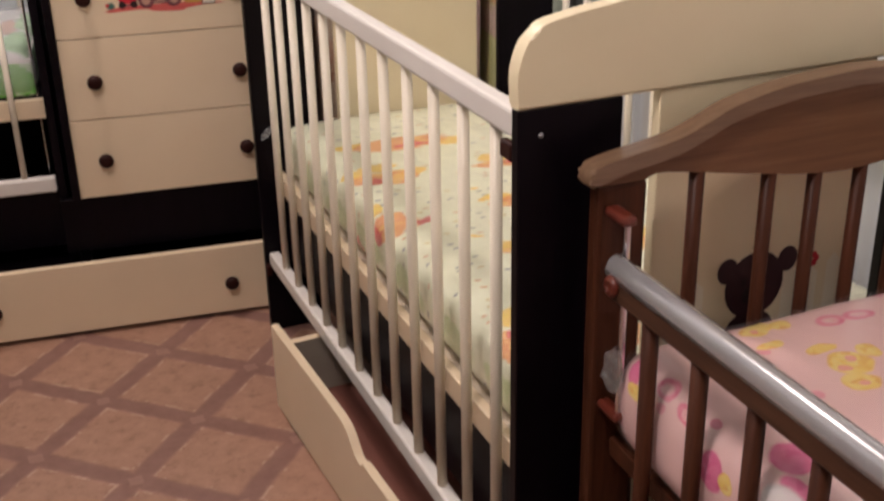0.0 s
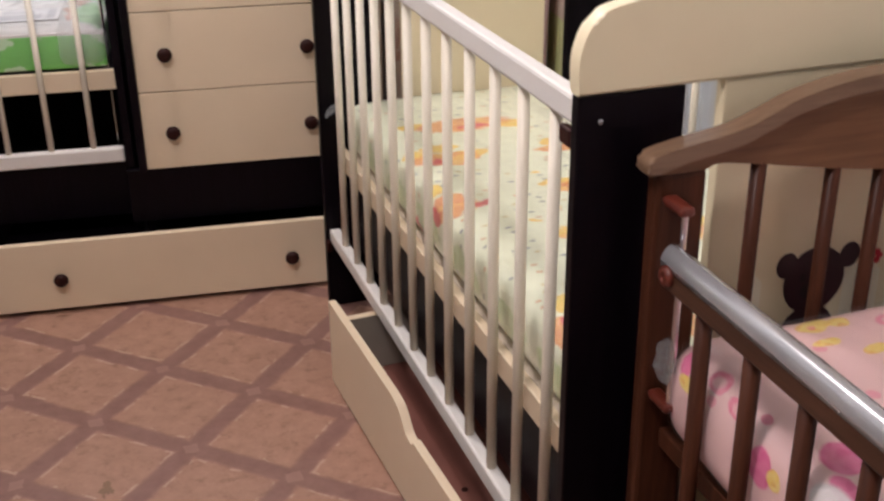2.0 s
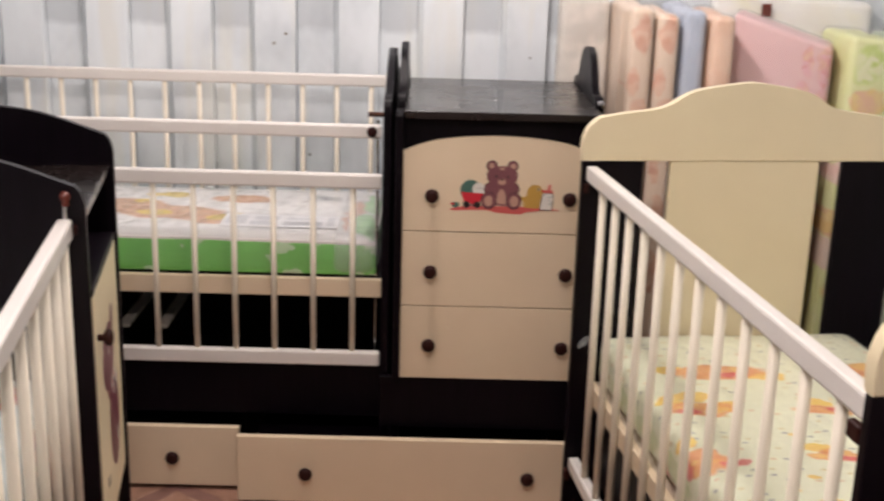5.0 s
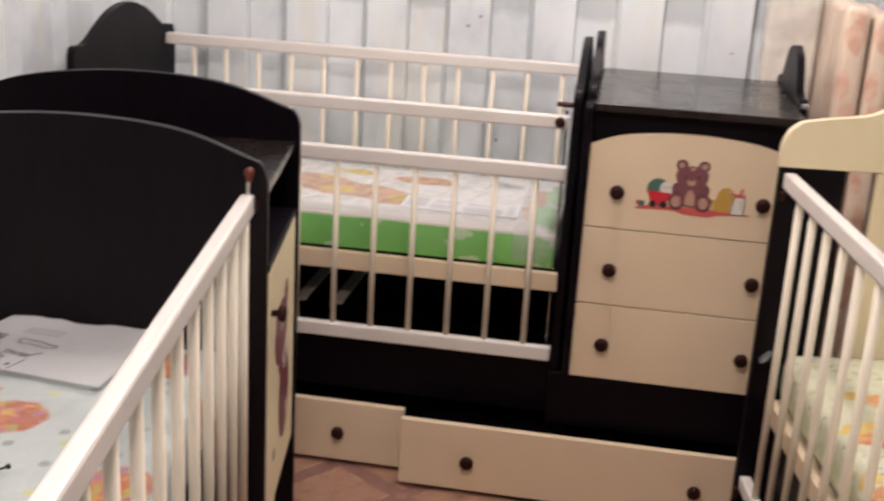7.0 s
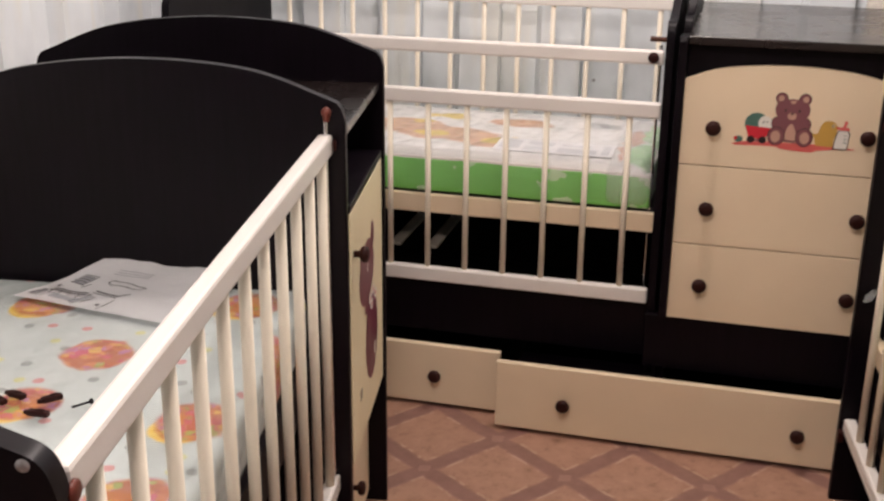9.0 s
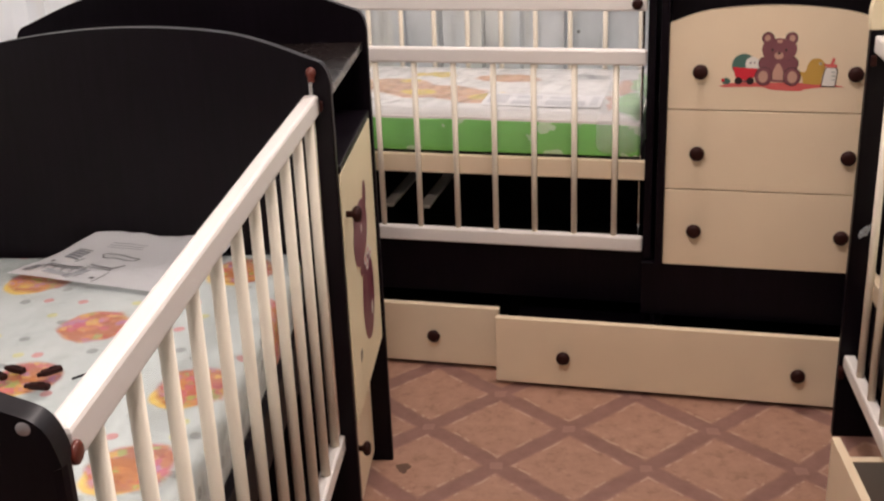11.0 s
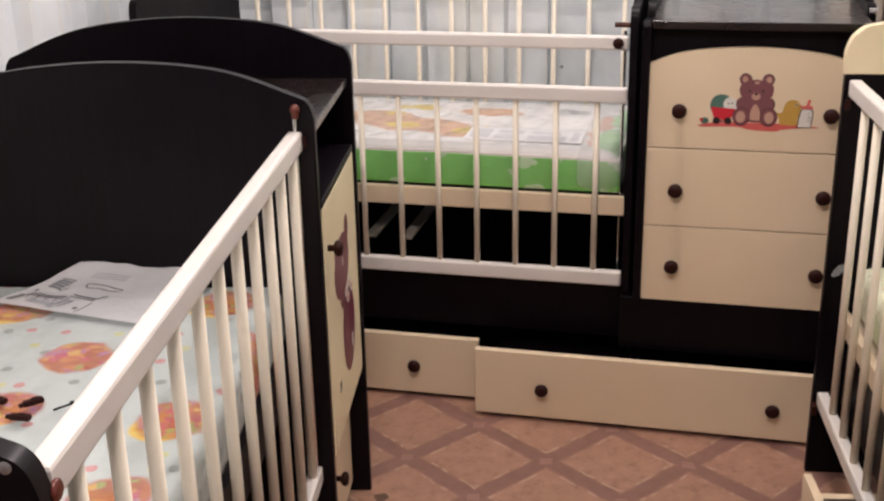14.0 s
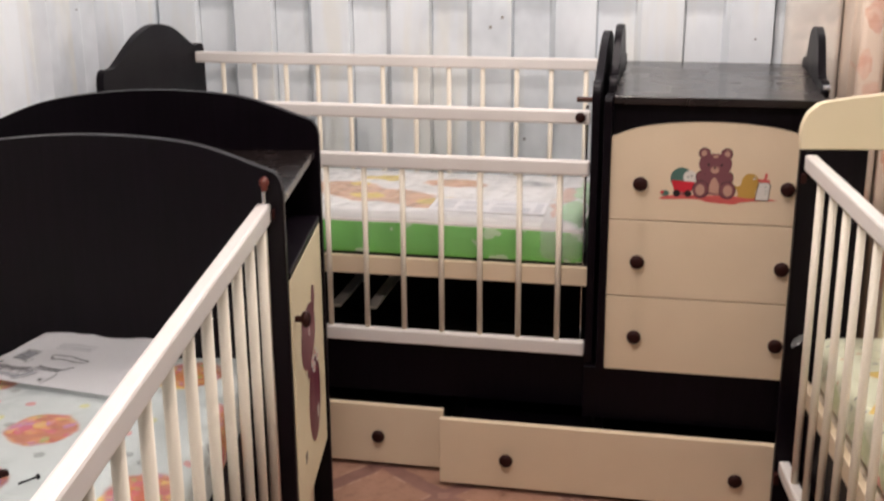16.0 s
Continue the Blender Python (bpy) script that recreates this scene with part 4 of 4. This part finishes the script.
def swing_crib():
    """The end board towards the camera is a little narrower than the other, so the outer gate runs aslant."""
    c = thing("swing_crib", MB, "vanilla and dark wenge swing crib with white bar gates", "crib")
    near, far, n = 0.677, 0.72, 1.264
    for w, v0, v1 in ((near, -0.020, -0.002), (far, n + 0.002, n + 0.020)):
        k = w / 0.72
        for u0, u1 in ((-0.006, 0.128), (w - 0.134 * k, w + 0.006)):
            part("post_board", box(u0, u1, v0, v1, 0.0, 0.896), WENGE, c)
        p = part("centre_panel", box(0.190 * k, w - 0.190 * k, v0, v1, 0.14, 0.8965), CREAM_LIGHT, c)
        if v0 < 0:
            panel_sticker(p)
        part("lower_rail", box(0.129, w - 0.135 * k, v0 + 0.003, v1 - 0.003, 0.14, 0.24), WENGE, c)
        part("crest", slab(crest_outline(w), "y", v0 - 0.003, v1 + 0.003, 0.004), CREAM_LIGHT, c, "vanilla crest with a domed top")

    def along(name, u0, u1, u2, u3, z0, z1, mat):
        """A board from the near end (u0 to u1) to the far end (u2 to u3)."""
        part(name, slab([(u0, 0.002), (u1, 0.002), (u3, n - 0.002), (u2, n - 0.002)], "z", z0, z1, 0.005 if z1 - z0 < 0.036 else 0.002), mat, c)

    for a, b in ((0.002, 0.002), (near - 0.026, far - 0.026)):
        along("gate_rail", a, a + 0.024, b, b + 0.024, 0.853, 0.888, WHITE)
        along("gate_rail", a, a + 0.024, b, b + 0.024, 0.168, 0.203, WHITE)
        for k in range(12):
            v = 0.079 + 0.0984 * k
            u = a + (b - a) * v / n + 0.012
            part("bar", rod((u, v, 0.202), (u, v, 0.854), 0.0080), IVORY, c, smooth=True)
    for v in (0.004, n - 0.010):
        part("catch", box(-0.004, 0.008, v, v + 0.03 if v < 0.1 else v + 0.006, 0.828, 0.850, 0.003), BROWN_PLASTIC, c, "brown plastic catch")
    part("catch", box(-0.010, 0.003, 1.246, 1.265, 0.150, 0.176, 0.003), BROWN_PLASTIC, c, "brown plastic catch")
    part("screw_cap", lathe([(0.005, 0.0), (0.005, 0.001), (0.003, 0.002)]), GREY_PVC, c, "small dull screw head", True).matrix_local = pose(0.022, -0.0205, 0.865, 90, 0, 0) @ Matrix.Scale(0.7, 4)
    along("bed_side", 0.034, 0.050, 0.034, 0.050, 0.352, 0.395, CREAM)
    along("bed_side", near - 0.050, near - 0.034, far - 0.050, far - 0.034, 0.352, 0.395, CREAM)
    along("bed_board", 0.051, near - 0.051, 0.051, far - 0.051, 0.372, 0.390, RAW_BOARD)
    # dark under-frame
    along("base_board", 0.053, 0.069, 0.053, 0.069, 0.176, 0.371, WENGE)
    along("base_board", near - 0.069, near - 0.053, far - 0.069, far - 0.053, 0.176, 0.371, WENGE)
    return c


m = part("mattress", cushion(0.052, 0.648, 0.004, 1.258, 0.0, 0.112, 0.03, 0.005), CLOTH_LEMON, None, smooth=True)
m.matrix_world = MB @ pose(0, 0, 0.394)
tagged(m, "lemon cotton crib mattress with orange and yellow printed figures", "mattress")
film_wrap(m, 0.052, 0.648, 0.006, 1.254, 0.0, 0.111, 0.032, 0.005)


def floor_drawer():
    """Pulled-out under-bed drawer with a finger notch in its front."""
    d = thing("under_bed_drawer", pose(0.4114, -1.239, 0, 0, 0, 9.7), "vanilla under-bed drawer pulled out under the swing crib", "drawer")
    top = curve([(0.75, 0.195), (0.43, 0.195), (0.352, 0.193), (0.322, 0.181), (0.297, 0.159), (0.280, 0.153), (0.262, 0.153)], 6)
    outline = [(0.75, 0.006)] + top + [(0.262, 0.162), (-0.15, 0.162), (-0.15, 0.006)]
    part("front", slab(outline, "x", 0.0, 0.016, 0.002), CREAM, d)
    part("end_board", box(0.0165, 0.45, 0.732, 0.748, 0.006, 0.150, 0.001), GREY_BOARD, d, "grey board end")
    part("end_board", box(0.0165, 0.45, -0.148, -0.132, 0.006, 0.12, 0.001), GREY_BOARD, d, "grey board end")
    part("bottom", box(0.0165, 0.45, -0.131, 0.7315, 0.022, 0.028, 0.001), HARDBOARD, d, "red-brown hardboard bottom")
    part("screw_hole", rod((0.10, 0.27, 0.0275), (0.10, 0.27, 0.0288), 0.0065), BROWN_PLASTIC, d, "dark screw hole in the bottom")
    part("end_trim", box(0.0165, 0.45, 0.731, 0.749, 0.1505, 0.153, 0.0008), CREAM, d, "cream top edge")
    return d


floor_drawer()


FLOWER = (0.431, 0.633)


def panel_sticker(parent):
    """Printed bear behind a fence on the outer centre panel, as plain shapes."""
    y, e = -0.0203, 0.0002
    for u, z1 in ((0.213, 0.628), (0.249, 0.636), (0.396, 0.634), (0.431, 0.624), (0.467, 0.636)):
        bm = bmesh.new()
        poly_shape(bm, [(u - 0.011, 0.47), (u + 0.011, 0.47), (u + 0.011, z1 - 0.012), (u, z1), (u - 0.011, z1 - 0.012)], PICKET, y)
        part("printed_picket", bm, INK, parent, "pale printed fence picket")
    bm = bmesh.new()
    for k in range(5):
        disc_shape(bm, FLOWER[0] + 0.006 * math.cos(k * 1.257), FLOWER[1] + 0.006 * math.sin(k * 1.257), 0.005, 0.005, RED, y - (k + 1) * e, 10)
    part("printed_flower", bm, INK, parent, "red printed flower")
    bm = bmesh.new()
    disc_shape(bm, 0.336, 0.505, 0.052, 0.075, BEAR, y - e, 20)
    disc_shape(bm, 0.339, 0.614, 0.046, 0.047, BEAR, y - 2 * e, 24)
    for u, z in ((0.295, 0.641), (0.389, 0.642)):
        disc_shape(bm, u, z, 0.016, 0.018, BEAR, y - 3 * e, 16)
    for a in (-0.9, 0.2, 1.0):
        poly_shape(bm, [(0.336, 0.657), (0.341 + 0.012 * a, 0.672 - 0.003 * abs(a)), (0.345, 0.657)], BEAR, y - 4 * e)
    disc_shape(bm, 0.337, 0.600, 0.018, 0.013, BLACK, y - 5 * e, 16)
    for u in (0.321, 0.353):
        disc_shape(bm, u, 0.620, 0.004, 0.006, BLACK, y - 5 * e, 10)
    part("printed_bear", bm, INK, parent, "dark plum printed bear")


swing_crib()


# ---- walnut crib near the camera ----
MC = pose(0.546, -1.481, -0.037, 0, 0, 6.7)


def walnut_crib():
    c = thing("walnut_crib", MC, "walnut-stained wooden crib with grey capped drop side", "crib")
    w, n = 0.73, 1.20
    half = curve([(0.001, 0.857), (0.0, 0.866), (0.005, 0.875), (0.018, 0.880), (0.050, 0.886), (0.110, 0.896), (0.152, 0.911), (0.189, 0.926), (0.263, 0.940), (0.365, 0.947)], 4)
    upper = half + [(w - u, z) for u, z in half[::-1][1:]]
    half = [(0.005, 0.853), (0.018, 0.8575)] + [(u, z - 0.0195) for u, z in half if u > 0.04]
    under = half + [(w - u, z) for u, z in half[::-1][1:]]
    lower = curve([(0.0, 0.849), (0.068, 0.850), (0.091, 0.857), (0.136, 0.851), (0.185, 0.842), (0.258, 0.829), (0.324, 0.820), (0.365, 0.818)], 4)
    lower = lower + [(w - u, z) for u, z in lower[::-1][1:]]
    for v0, v1 in ((-0.004, 0.024), (-n, -n + 0.028)):
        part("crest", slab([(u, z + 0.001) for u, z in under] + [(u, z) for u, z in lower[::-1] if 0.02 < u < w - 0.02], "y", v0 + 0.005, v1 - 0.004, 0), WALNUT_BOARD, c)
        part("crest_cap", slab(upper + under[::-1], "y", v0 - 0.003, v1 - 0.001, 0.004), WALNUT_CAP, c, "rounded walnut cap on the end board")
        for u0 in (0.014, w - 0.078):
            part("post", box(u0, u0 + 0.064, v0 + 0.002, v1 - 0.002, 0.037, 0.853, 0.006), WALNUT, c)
        part("foot_rail", box(0.079, w - 0.079, v0 + 0.004, v1 - 0.004, 0.30, 0.36, 0.004), WALNUT, c)
        for u in (0.151, 0.254, 0.323, 0.393, 0.462, 0.531, 0.600):
            top = float(np.interp(u, [a for a, b in lower], [b for a, b in lower])) + 0.003
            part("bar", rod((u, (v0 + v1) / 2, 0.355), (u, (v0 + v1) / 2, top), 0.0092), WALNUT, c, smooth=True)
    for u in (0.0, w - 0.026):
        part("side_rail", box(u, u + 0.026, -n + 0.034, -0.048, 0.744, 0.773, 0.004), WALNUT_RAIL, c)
        part("rail_cap", slab([(u - 0.001, 0.769)] + [(u + 0.013 - 0.0135 * math.cos(math.pi * i / 12), 0.775 + 0.0165 * math.sin(math.pi * i / 12)) for i in range(13)] + [(u + 0.0265, 0.769)], "y", -n + 0.034, -0.046, 0.002), GREY_PVC, c, "glossy grey plastic rail cap", True)
        part("side_rail", box(u, u + 0.026, -n + 0.034, -0.048, 0.20, 0.235, 0.004), WALNUT, c)
        for k in range(12):
            v = -0.123 - 0.0915 * k
            part("bar", rod((u + 0.013, v, 0.23), (u + 0.013, v, 0.76), 0.0095), WALNUT, c, smooth=True)
    part("guide_rod", rod((0.029, -0.041, 0.578), (0.029, -0.041, 0.826), 0.0042), CHROME, c, "steel guide rod")
    for z in (0.826, 0.576):
        part("rod_clip", box(0.019, 0.038, -0.050, -0.0045, z - 0.006, z + 0.006, 0.005), RED_PLASTIC, c, "red-brown plastic rod clip")
    part("rail_bolt", lathe([(0.0125, 0.0), (0.0125, 0.003), (0.0105, 0.0065), (0.005, 0.008), (0.0045, 0.0065)]), RED_PLASTIC, c, "red-brown bolt cap", True).matrix_local = pose(0.0005, -0.064, 0.762, 0, -90, 0)
    part("bed_side", box(0.040, 0.058, -n + 0.03, -0.005, 0.496, 0.522), WALNUT, c)
    part("bed_board", box(0.059, w - 0.059, -n + 0.03, -0.006, 0.50, 0.518, 0.001), RAW_BOARD, c)
    part("bed_side", box(w - 0.058, w - 0.040, -n + 0.03, -0.005, 0.496, 0.522), WALNUT, c)
    return c


walnut_crib()
m = part("mattress", cushion(0.026, 0.695, -1.165, -0.008, 0.0, 0.142, 0.050, 0.006), CLOTH_PINK, None, smooth=True)
m.matrix_world = MC @ pose(0, 0, 0.52)
tagged(m, "pink printed crib mattress in shiny clear film", "mattress")
film_wrap(m, 0.026, 0.695, -1.165, -0.008, 0.0, 0.142, 0.050, 0.006, FILM_TIGHT)


def film_end(m, grow, label):
    """Crumpled end of clear film sticking out at the mattress corner."""
    bm = bmesh.new()
    bmesh.ops.create_icosphere(bm, subdivisions=3, radius=1.0)
    for v in bm.verts:
        k = 1.0 + 0.5 * noise.noise(v.co * 2.3) + 0.25 * noise.noise(v.co * 6.0)
        v.co = Vector((v.co.x * 0.010, v.co.y * 0.014, v.co.z * 0.026)) * k
    ob = part("film_end", bm, FILM)
    ob.matrix_world = m @ Matrix.Scale(grow, 4)
    return tagged(ob, label, "plastic film")


def clear_film():
    n = Nodes("clear_film")
    n.bsdf.inputs["Transmission Weight"].default_value = 0.7
    n.bsdf.inputs["Alpha"].default_value = 0.4
    n.bump(n.noise(n.coords(), 80.0), 0.8, 0.004)
    return n.out((0.6, 0.62, 0.63), 0.08)


FILM = clear_film()
film_end(MC @ pose(0.020, -0.040, 0.640), 1.0, "crumpled clear film end at the pink mattress corner")
film_end(MB @ pose(0.016, 1.247, 0.490, 0, 40, 0), 0.65, "crumpled clear film end at the lemon mattress corner")


# ---- instruction sheet and fittings on the dark crib's mattress ----
def paper_sheet():
    n = Nodes("printer_paper")
    n.bump(n.noise(n.mapping(n.coords(), (1.0, 1.6, 1.0)), 15.0, 4.0), 0.7, 0.006)
    white = n.out((0.88, 0.885, 0.895), 0.7)
    grey = painted("printed_line_grey", (0.14, 0.14, 0.15), (0.10, 0.10, 0.11), 0.7)
    mid = painted("printed_fill_grey", (0.42, 0.43, 0.45), (0.36, 0.37, 0.39), 0.7)

    left, front, back, right = Vector((-0.498, 0.925)), Vector((-0.190, 0.830)), Vector((-0.150, 1.041)), Vector((-0.388, 1.041))

    def at(a, b, lift=0.0):
        """From along and across the sheet to the crib: the far edge lies against the headboard."""
        s, t = a / 0.297, b / 0.15
        p = (left * (1 - s) + front * s) * (1 - t) + (right * (1 - s) + back * s) * t
        wave = 0.0045 * noise.noise(Vector((a * 11, b * 14, 3.0))) + 0.0022 * noise.noise(Vector((a * 34, b * 30, 7.0)))
        z = 0.6620 + wave * min(1.0, 0.25 + 3.0 * t) + 0.026 * t * t * (1 - 0.6 * s)
        return (p.x, p.y, z + lift)

    bm = bmesh.new()
    rows = [[bm.verts.new(at(a, b)) for a in np.linspace(0.0, 0.297, 37)] for b in np.linspace(0.0, 0.150, 21)]
    for lo, hi in zip(rows, rows[1:]):
        for i in range(36):
            bm.faces.new((lo[i], lo[i + 1], hi[i + 1], hi[i]))
    bmesh.ops.solidify(bm, geom=bm.faces[:], thickness=0.0004)
    p = part("instruction_sheet", bm, white, smooth=True)

    # line drawings: a shaded board, an outlined panel, a crib and small fixings, as strokes and fills
    def stroke(points, w, ink=grey):
        marks = bmesh.new()
        lift = 0.0013 if ink is grey else 0.0009
        for (a0, b0), (a1, b1) in zip(points, points[1:]):
            d = Vector((a1 - a0, b1 - b0))
            nrm = Vector((-d.y, d.x)).normalized() * w / 2
            last = None
            for k in range(7):
                q = Vector((a0, b0)) + d * k / 6
                pair = [marks.verts.new(at(*(q + nrm), lift)), marks.verts.new(at(*(q - nrm), lift))]
                if last:
                    marks.faces.new((last[0], last[1], pair[1], pair[0]))
                last = pair
        part("printed_drawing", marks, ink, p, "grey printed drawing")

    stroke([(0.030, 0.082), (0.057, 0.078)], 0.026, mid)
    for k in range(5):
        stroke([(0.028, 0.072 + 0.006 * k), (0.058, 0.066 + 0.007 * k)], 0.0028)
    stroke([(0.060, 0.060), (0.066, 0.072)], 0.002)
    stroke([(0.088, 0.085), (0.091, 0.091), (0.130, 0.087), (0.166, 0.078), (0.159, 0.072), (0.116, 0.077), (0.096, 0.077), (0.088, 0.085)], 0.0020)
    stroke([(0.094, 0.056), (0.118, 0.050), (0.146, 0.045), (0.160, 0.055)], 0.0032)
    stroke([(0.094, 0.050), (0.118, 0.045), (0.148, 0.040)], 0.0018)
    stroke([(0.045, 0.022), (0.092, 0.019)], 0.012, mid)
    stroke([(0.013, 0.016), (0.022, 0.036)], 0.011, mid)
    for b in (0.0, 0.006, 0.012):
        stroke([(0.012 + b, 0.014), (0.018 + b, 0.038)], 0.0022)
    for b in (0.0, 0.006):
        stroke([(0.029, 0.036 + b), (0.060, 0.038 + b), (0.090, 0.040 + b)], 0.003)
    for k in range(4):
        stroke([(0.034 + 0.016 * k, 0.037), (0.038 + 0.016 * k, 0.024)], 0.0016)
    stroke([(0.092, 0.010), (0.102, 0.040)], 0.013, mid)
    stroke([(0.088, 0.012), (0.098, 0.045)], 0.0026)
    stroke([(0.106, 0.014), (0.112, 0.038)], 0.0022)
    stroke([(0.021, 0.055), (0.027, 0.055)], 0.006)
    stroke([(0.146, 0.004), (0.150, 0.034)], 0.0020)
    stroke([(0.133, 0.016), (0.140, 0.016)], 0.0055)
    for b in (0.112, 0.118, 0.124):
        stroke([(0.066, b), (0.140, b - 0.003)], 0.0014, mid)
    p.matrix_world = MA
    return tagged(p, "white crumpled paper instruction sheet with grey assembly drawings", "paper")


paper_sheet()


def fitting(u, v, turn, length):
    bm = box(-length / 2, length / 2, -0.0052, 0.0052, 0.0, 0.008, 0.002)
    box(-length / 2 - 0.006, -length / 2 + 0.004, -0.0035, 0.0035, 0.001, 0.006, 0.0012, 2, bm)
    box(-length * 0.1, length * 0.3, -0.0025, 0.0025, 0.0075, 0.0100, 0.001, 1, bm)
    ob = part("plastic_fitting", bm, BROWN_PLASTIC)
    ob.matrix_world = MA @ pose(u, v, 0.658, 0, 0, turn)
    return tagged(ob, "dark brown plastic crib fitting lying on the mattress", "fitting", "loose crib fittings")


for u, v, turn, length in ((-0.288, 0.584, 40, 0.027), (-0.288, 0.541, -8, 0.029), (-0.338, 0.588, -22, 0.027), (-0.354, 0.571, -30, 0.024), (-0.385, 0.565, 15, 0.026)):
    fitting(u, v, turn, length)

screw = part("screw", rod((0.012, 0, 0.003), (0.015, 0, 0.003), 0.0038, 10, rod((-0.014, 0, 0.004), (0.012, 0, 0.003), 0.0016, 8)), WENGE)
screw.matrix_world = MA @ pose(-0.243, 0.572, 0.658, 0, 0, 50)
tagged(screw, "thin black screw lying on the mint mattress", "screw", "loose crib fittings")


# ---- mattresses and bedding stood against the north wall ----
def standing(name, x0, x1, y0, y1, h, mat, label, category, turn=0.0, lean=0.0, r=0.02, slump=0.06):
    a, b = (x1 - x0) / 2, (y1 - y0) / 2
    ob = part(name, cushion(-a, a, -b, b, 0.0, h, r, 0.009, 0.04), mat, None, smooth=True)
    ob.matrix_world = pose((x0 + x1) / 2, (y0 + y1) / 2, 0.004, 0, lean, turn)
    wrap = film_wrap(ob, -a + 0.003, a - 0.003, -b, b, 0.0, h, r, 0.014, FILM_DULL)
    for piece in (ob, wrap):
        for v in piece.data.vertices:
            v.co.z *= 1.0 - slump * (v.co.x + a) / h
    return tagged(ob, label, category, "bedding stood against the wall")


PEACH = plain_cloth("peach_ticking", (0.68, 0.36, 0.22), (0.78, 0.52, 0.36), None, 6.0)
BLUE = plain_cloth("grey_blue_cotton", (0.30, 0.36, 0.46), (0.45, 0.51, 0.62), None, 5.0)
SAGE = plain_cloth("pale_sage_print", (0.46, 0.56, 0.38), (0.62, 0.70, 0.54), (0.74, 0.66, 0.52), 11.0)
GREIGE = plain_cloth("grey_beige_quilting", (0.50, 0.46, 0.40), (0.66, 0.61, 0.53), None, 12.0)
OFF_WHITE = plain_cloth("off_white_cotton", (0.76, 0.73, 0.62), (0.82, 0.81, 0.76), (0.80, 0.77, 0.58), 5.0)
RUST = [(0.58, 0.26, 0.15), (0.66, 0.34, 0.22), (0.70, 0.42, 0.28)]
BEIGE = motif_cloth("beige_printed_ticking", (0.70, 0.52, 0.37), (0.73, 0.57, 0.43), [(RUST, [(0.004, 1.12, 0.024, 0.05), (-0.012, 1.00, 0.014, 0.035), (0.008, 0.93, 0.020, 0.04), (-0.012, 0.80, 0.016, 0.06), (0.01, 0.66, 0.02, 0.05), (0.0, 0.50, 0.02, 0.06)])], warp=0.012, coat=0.3, upright=True)
ROSE = motif_cloth("dusty_rose_cotton", (0.68, 0.42, 0.41), (0.73, 0.47, 0.46), [([(0.64, 0.24, 0.24), (0.72, 0.46, 0.26), (0.70, 0.36, 0.38)], [(0.070, 1.06, 0.016, 0.04), (0.062, 0.97, 0.020, 0.04), (0.112, 1.05, 0.020, 0.06), (0.112, 0.94, 0.018, 0.05)])], warp=0.012, coat=0.4, upright=True)
LIME = motif_cloth("lime_and_orange_print", (0.64, 0.72, 0.22), (0.78, 0.78, 0.44), [
    ([(0.48, 0.62, 0.10), (0.56, 0.68, 0.18), (0.74, 0.76, 0.44)], [(0.0, 1.06, 0.05, 0.05), (0.0, 0.74, 0.05, 0.07), (0.0, 0.55, 0.05, 0.05)]),
    ([(0.78, 0.48, 0.12), (0.78, 0.58, 0.20), (0.72, 0.38, 0.22)], [(0.0, 0.965, 0.05, 0.035), (-0.035, 0.85, 0.03, 0.03), (-0.040, 0.64, 0.03, 0.04), (0.0, 0.46, 0.05, 0.04)]),
    ([(0.74, 0.44, 0.40), (0.76, 0.58, 0.48)], [(-0.045, 0.78, 0.025, 0.03), (-0.050, 0.56, 0.02, 0.04), (0.03, 0.90, 0.02, 0.03)])], warp=0.014, coat=0.4, upright=True)
standing("quilt", 0.340, 0.478, 0.632, 0.70, 1.20, GREIGE, "grey-beige quilt folded upright in film", "quilt")
standing("mattress", 0.484, 0.548, 0.34, 0.70, 1.19, BEIGE, "beige mattress with rust print in film standing on end", "mattress")
standing("mattress", 0.554, 0.614, 0.345, 0.70, 1.175, BEIGE, "beige mattress with rust print in film standing on end", "mattress")
standing("mattress", 0.622, 0.684, 0.36, 0.70, 1.185, BLUE, "grey-blue mattress in film standing on end", "mattress")
standing("mattress", 0.691, 0.752, 0.34, 0.62, 1.175, PEACH, "peach mattress in film standing on end", "mattress")
pack = standing("bedding_pack", 0.76, 1.21, 0.64, 0.70, 1.225, OFF_WHITE, "off-white bedding pack in clear film with red tag", "bedding")
part("tag", box(-0.095, -0.068, -0.046, -0.041, 1.155, 1.190, 0.002), RED_PLASTIC, pack, "small red paper tag")
standing("bedding_pack", 0.772, 1.026, 0.43, 0.55, 1.175, ROSE, "large dusty rose bedding pack in film", "bedding", -18.0, 1.0, 0.016, 0.30)
standing("mattress", 1.036, 1.156, 0.36, 0.62, 1.13, LIME, "lime and orange printed mattress in film", "mattress", 0, 1.0)
standing("mattress", 1.168, 1.240, 0.36, 0.62, 1.125, SAGE, "pale sage printed mattress in film", "mattress", 0, 1.0)
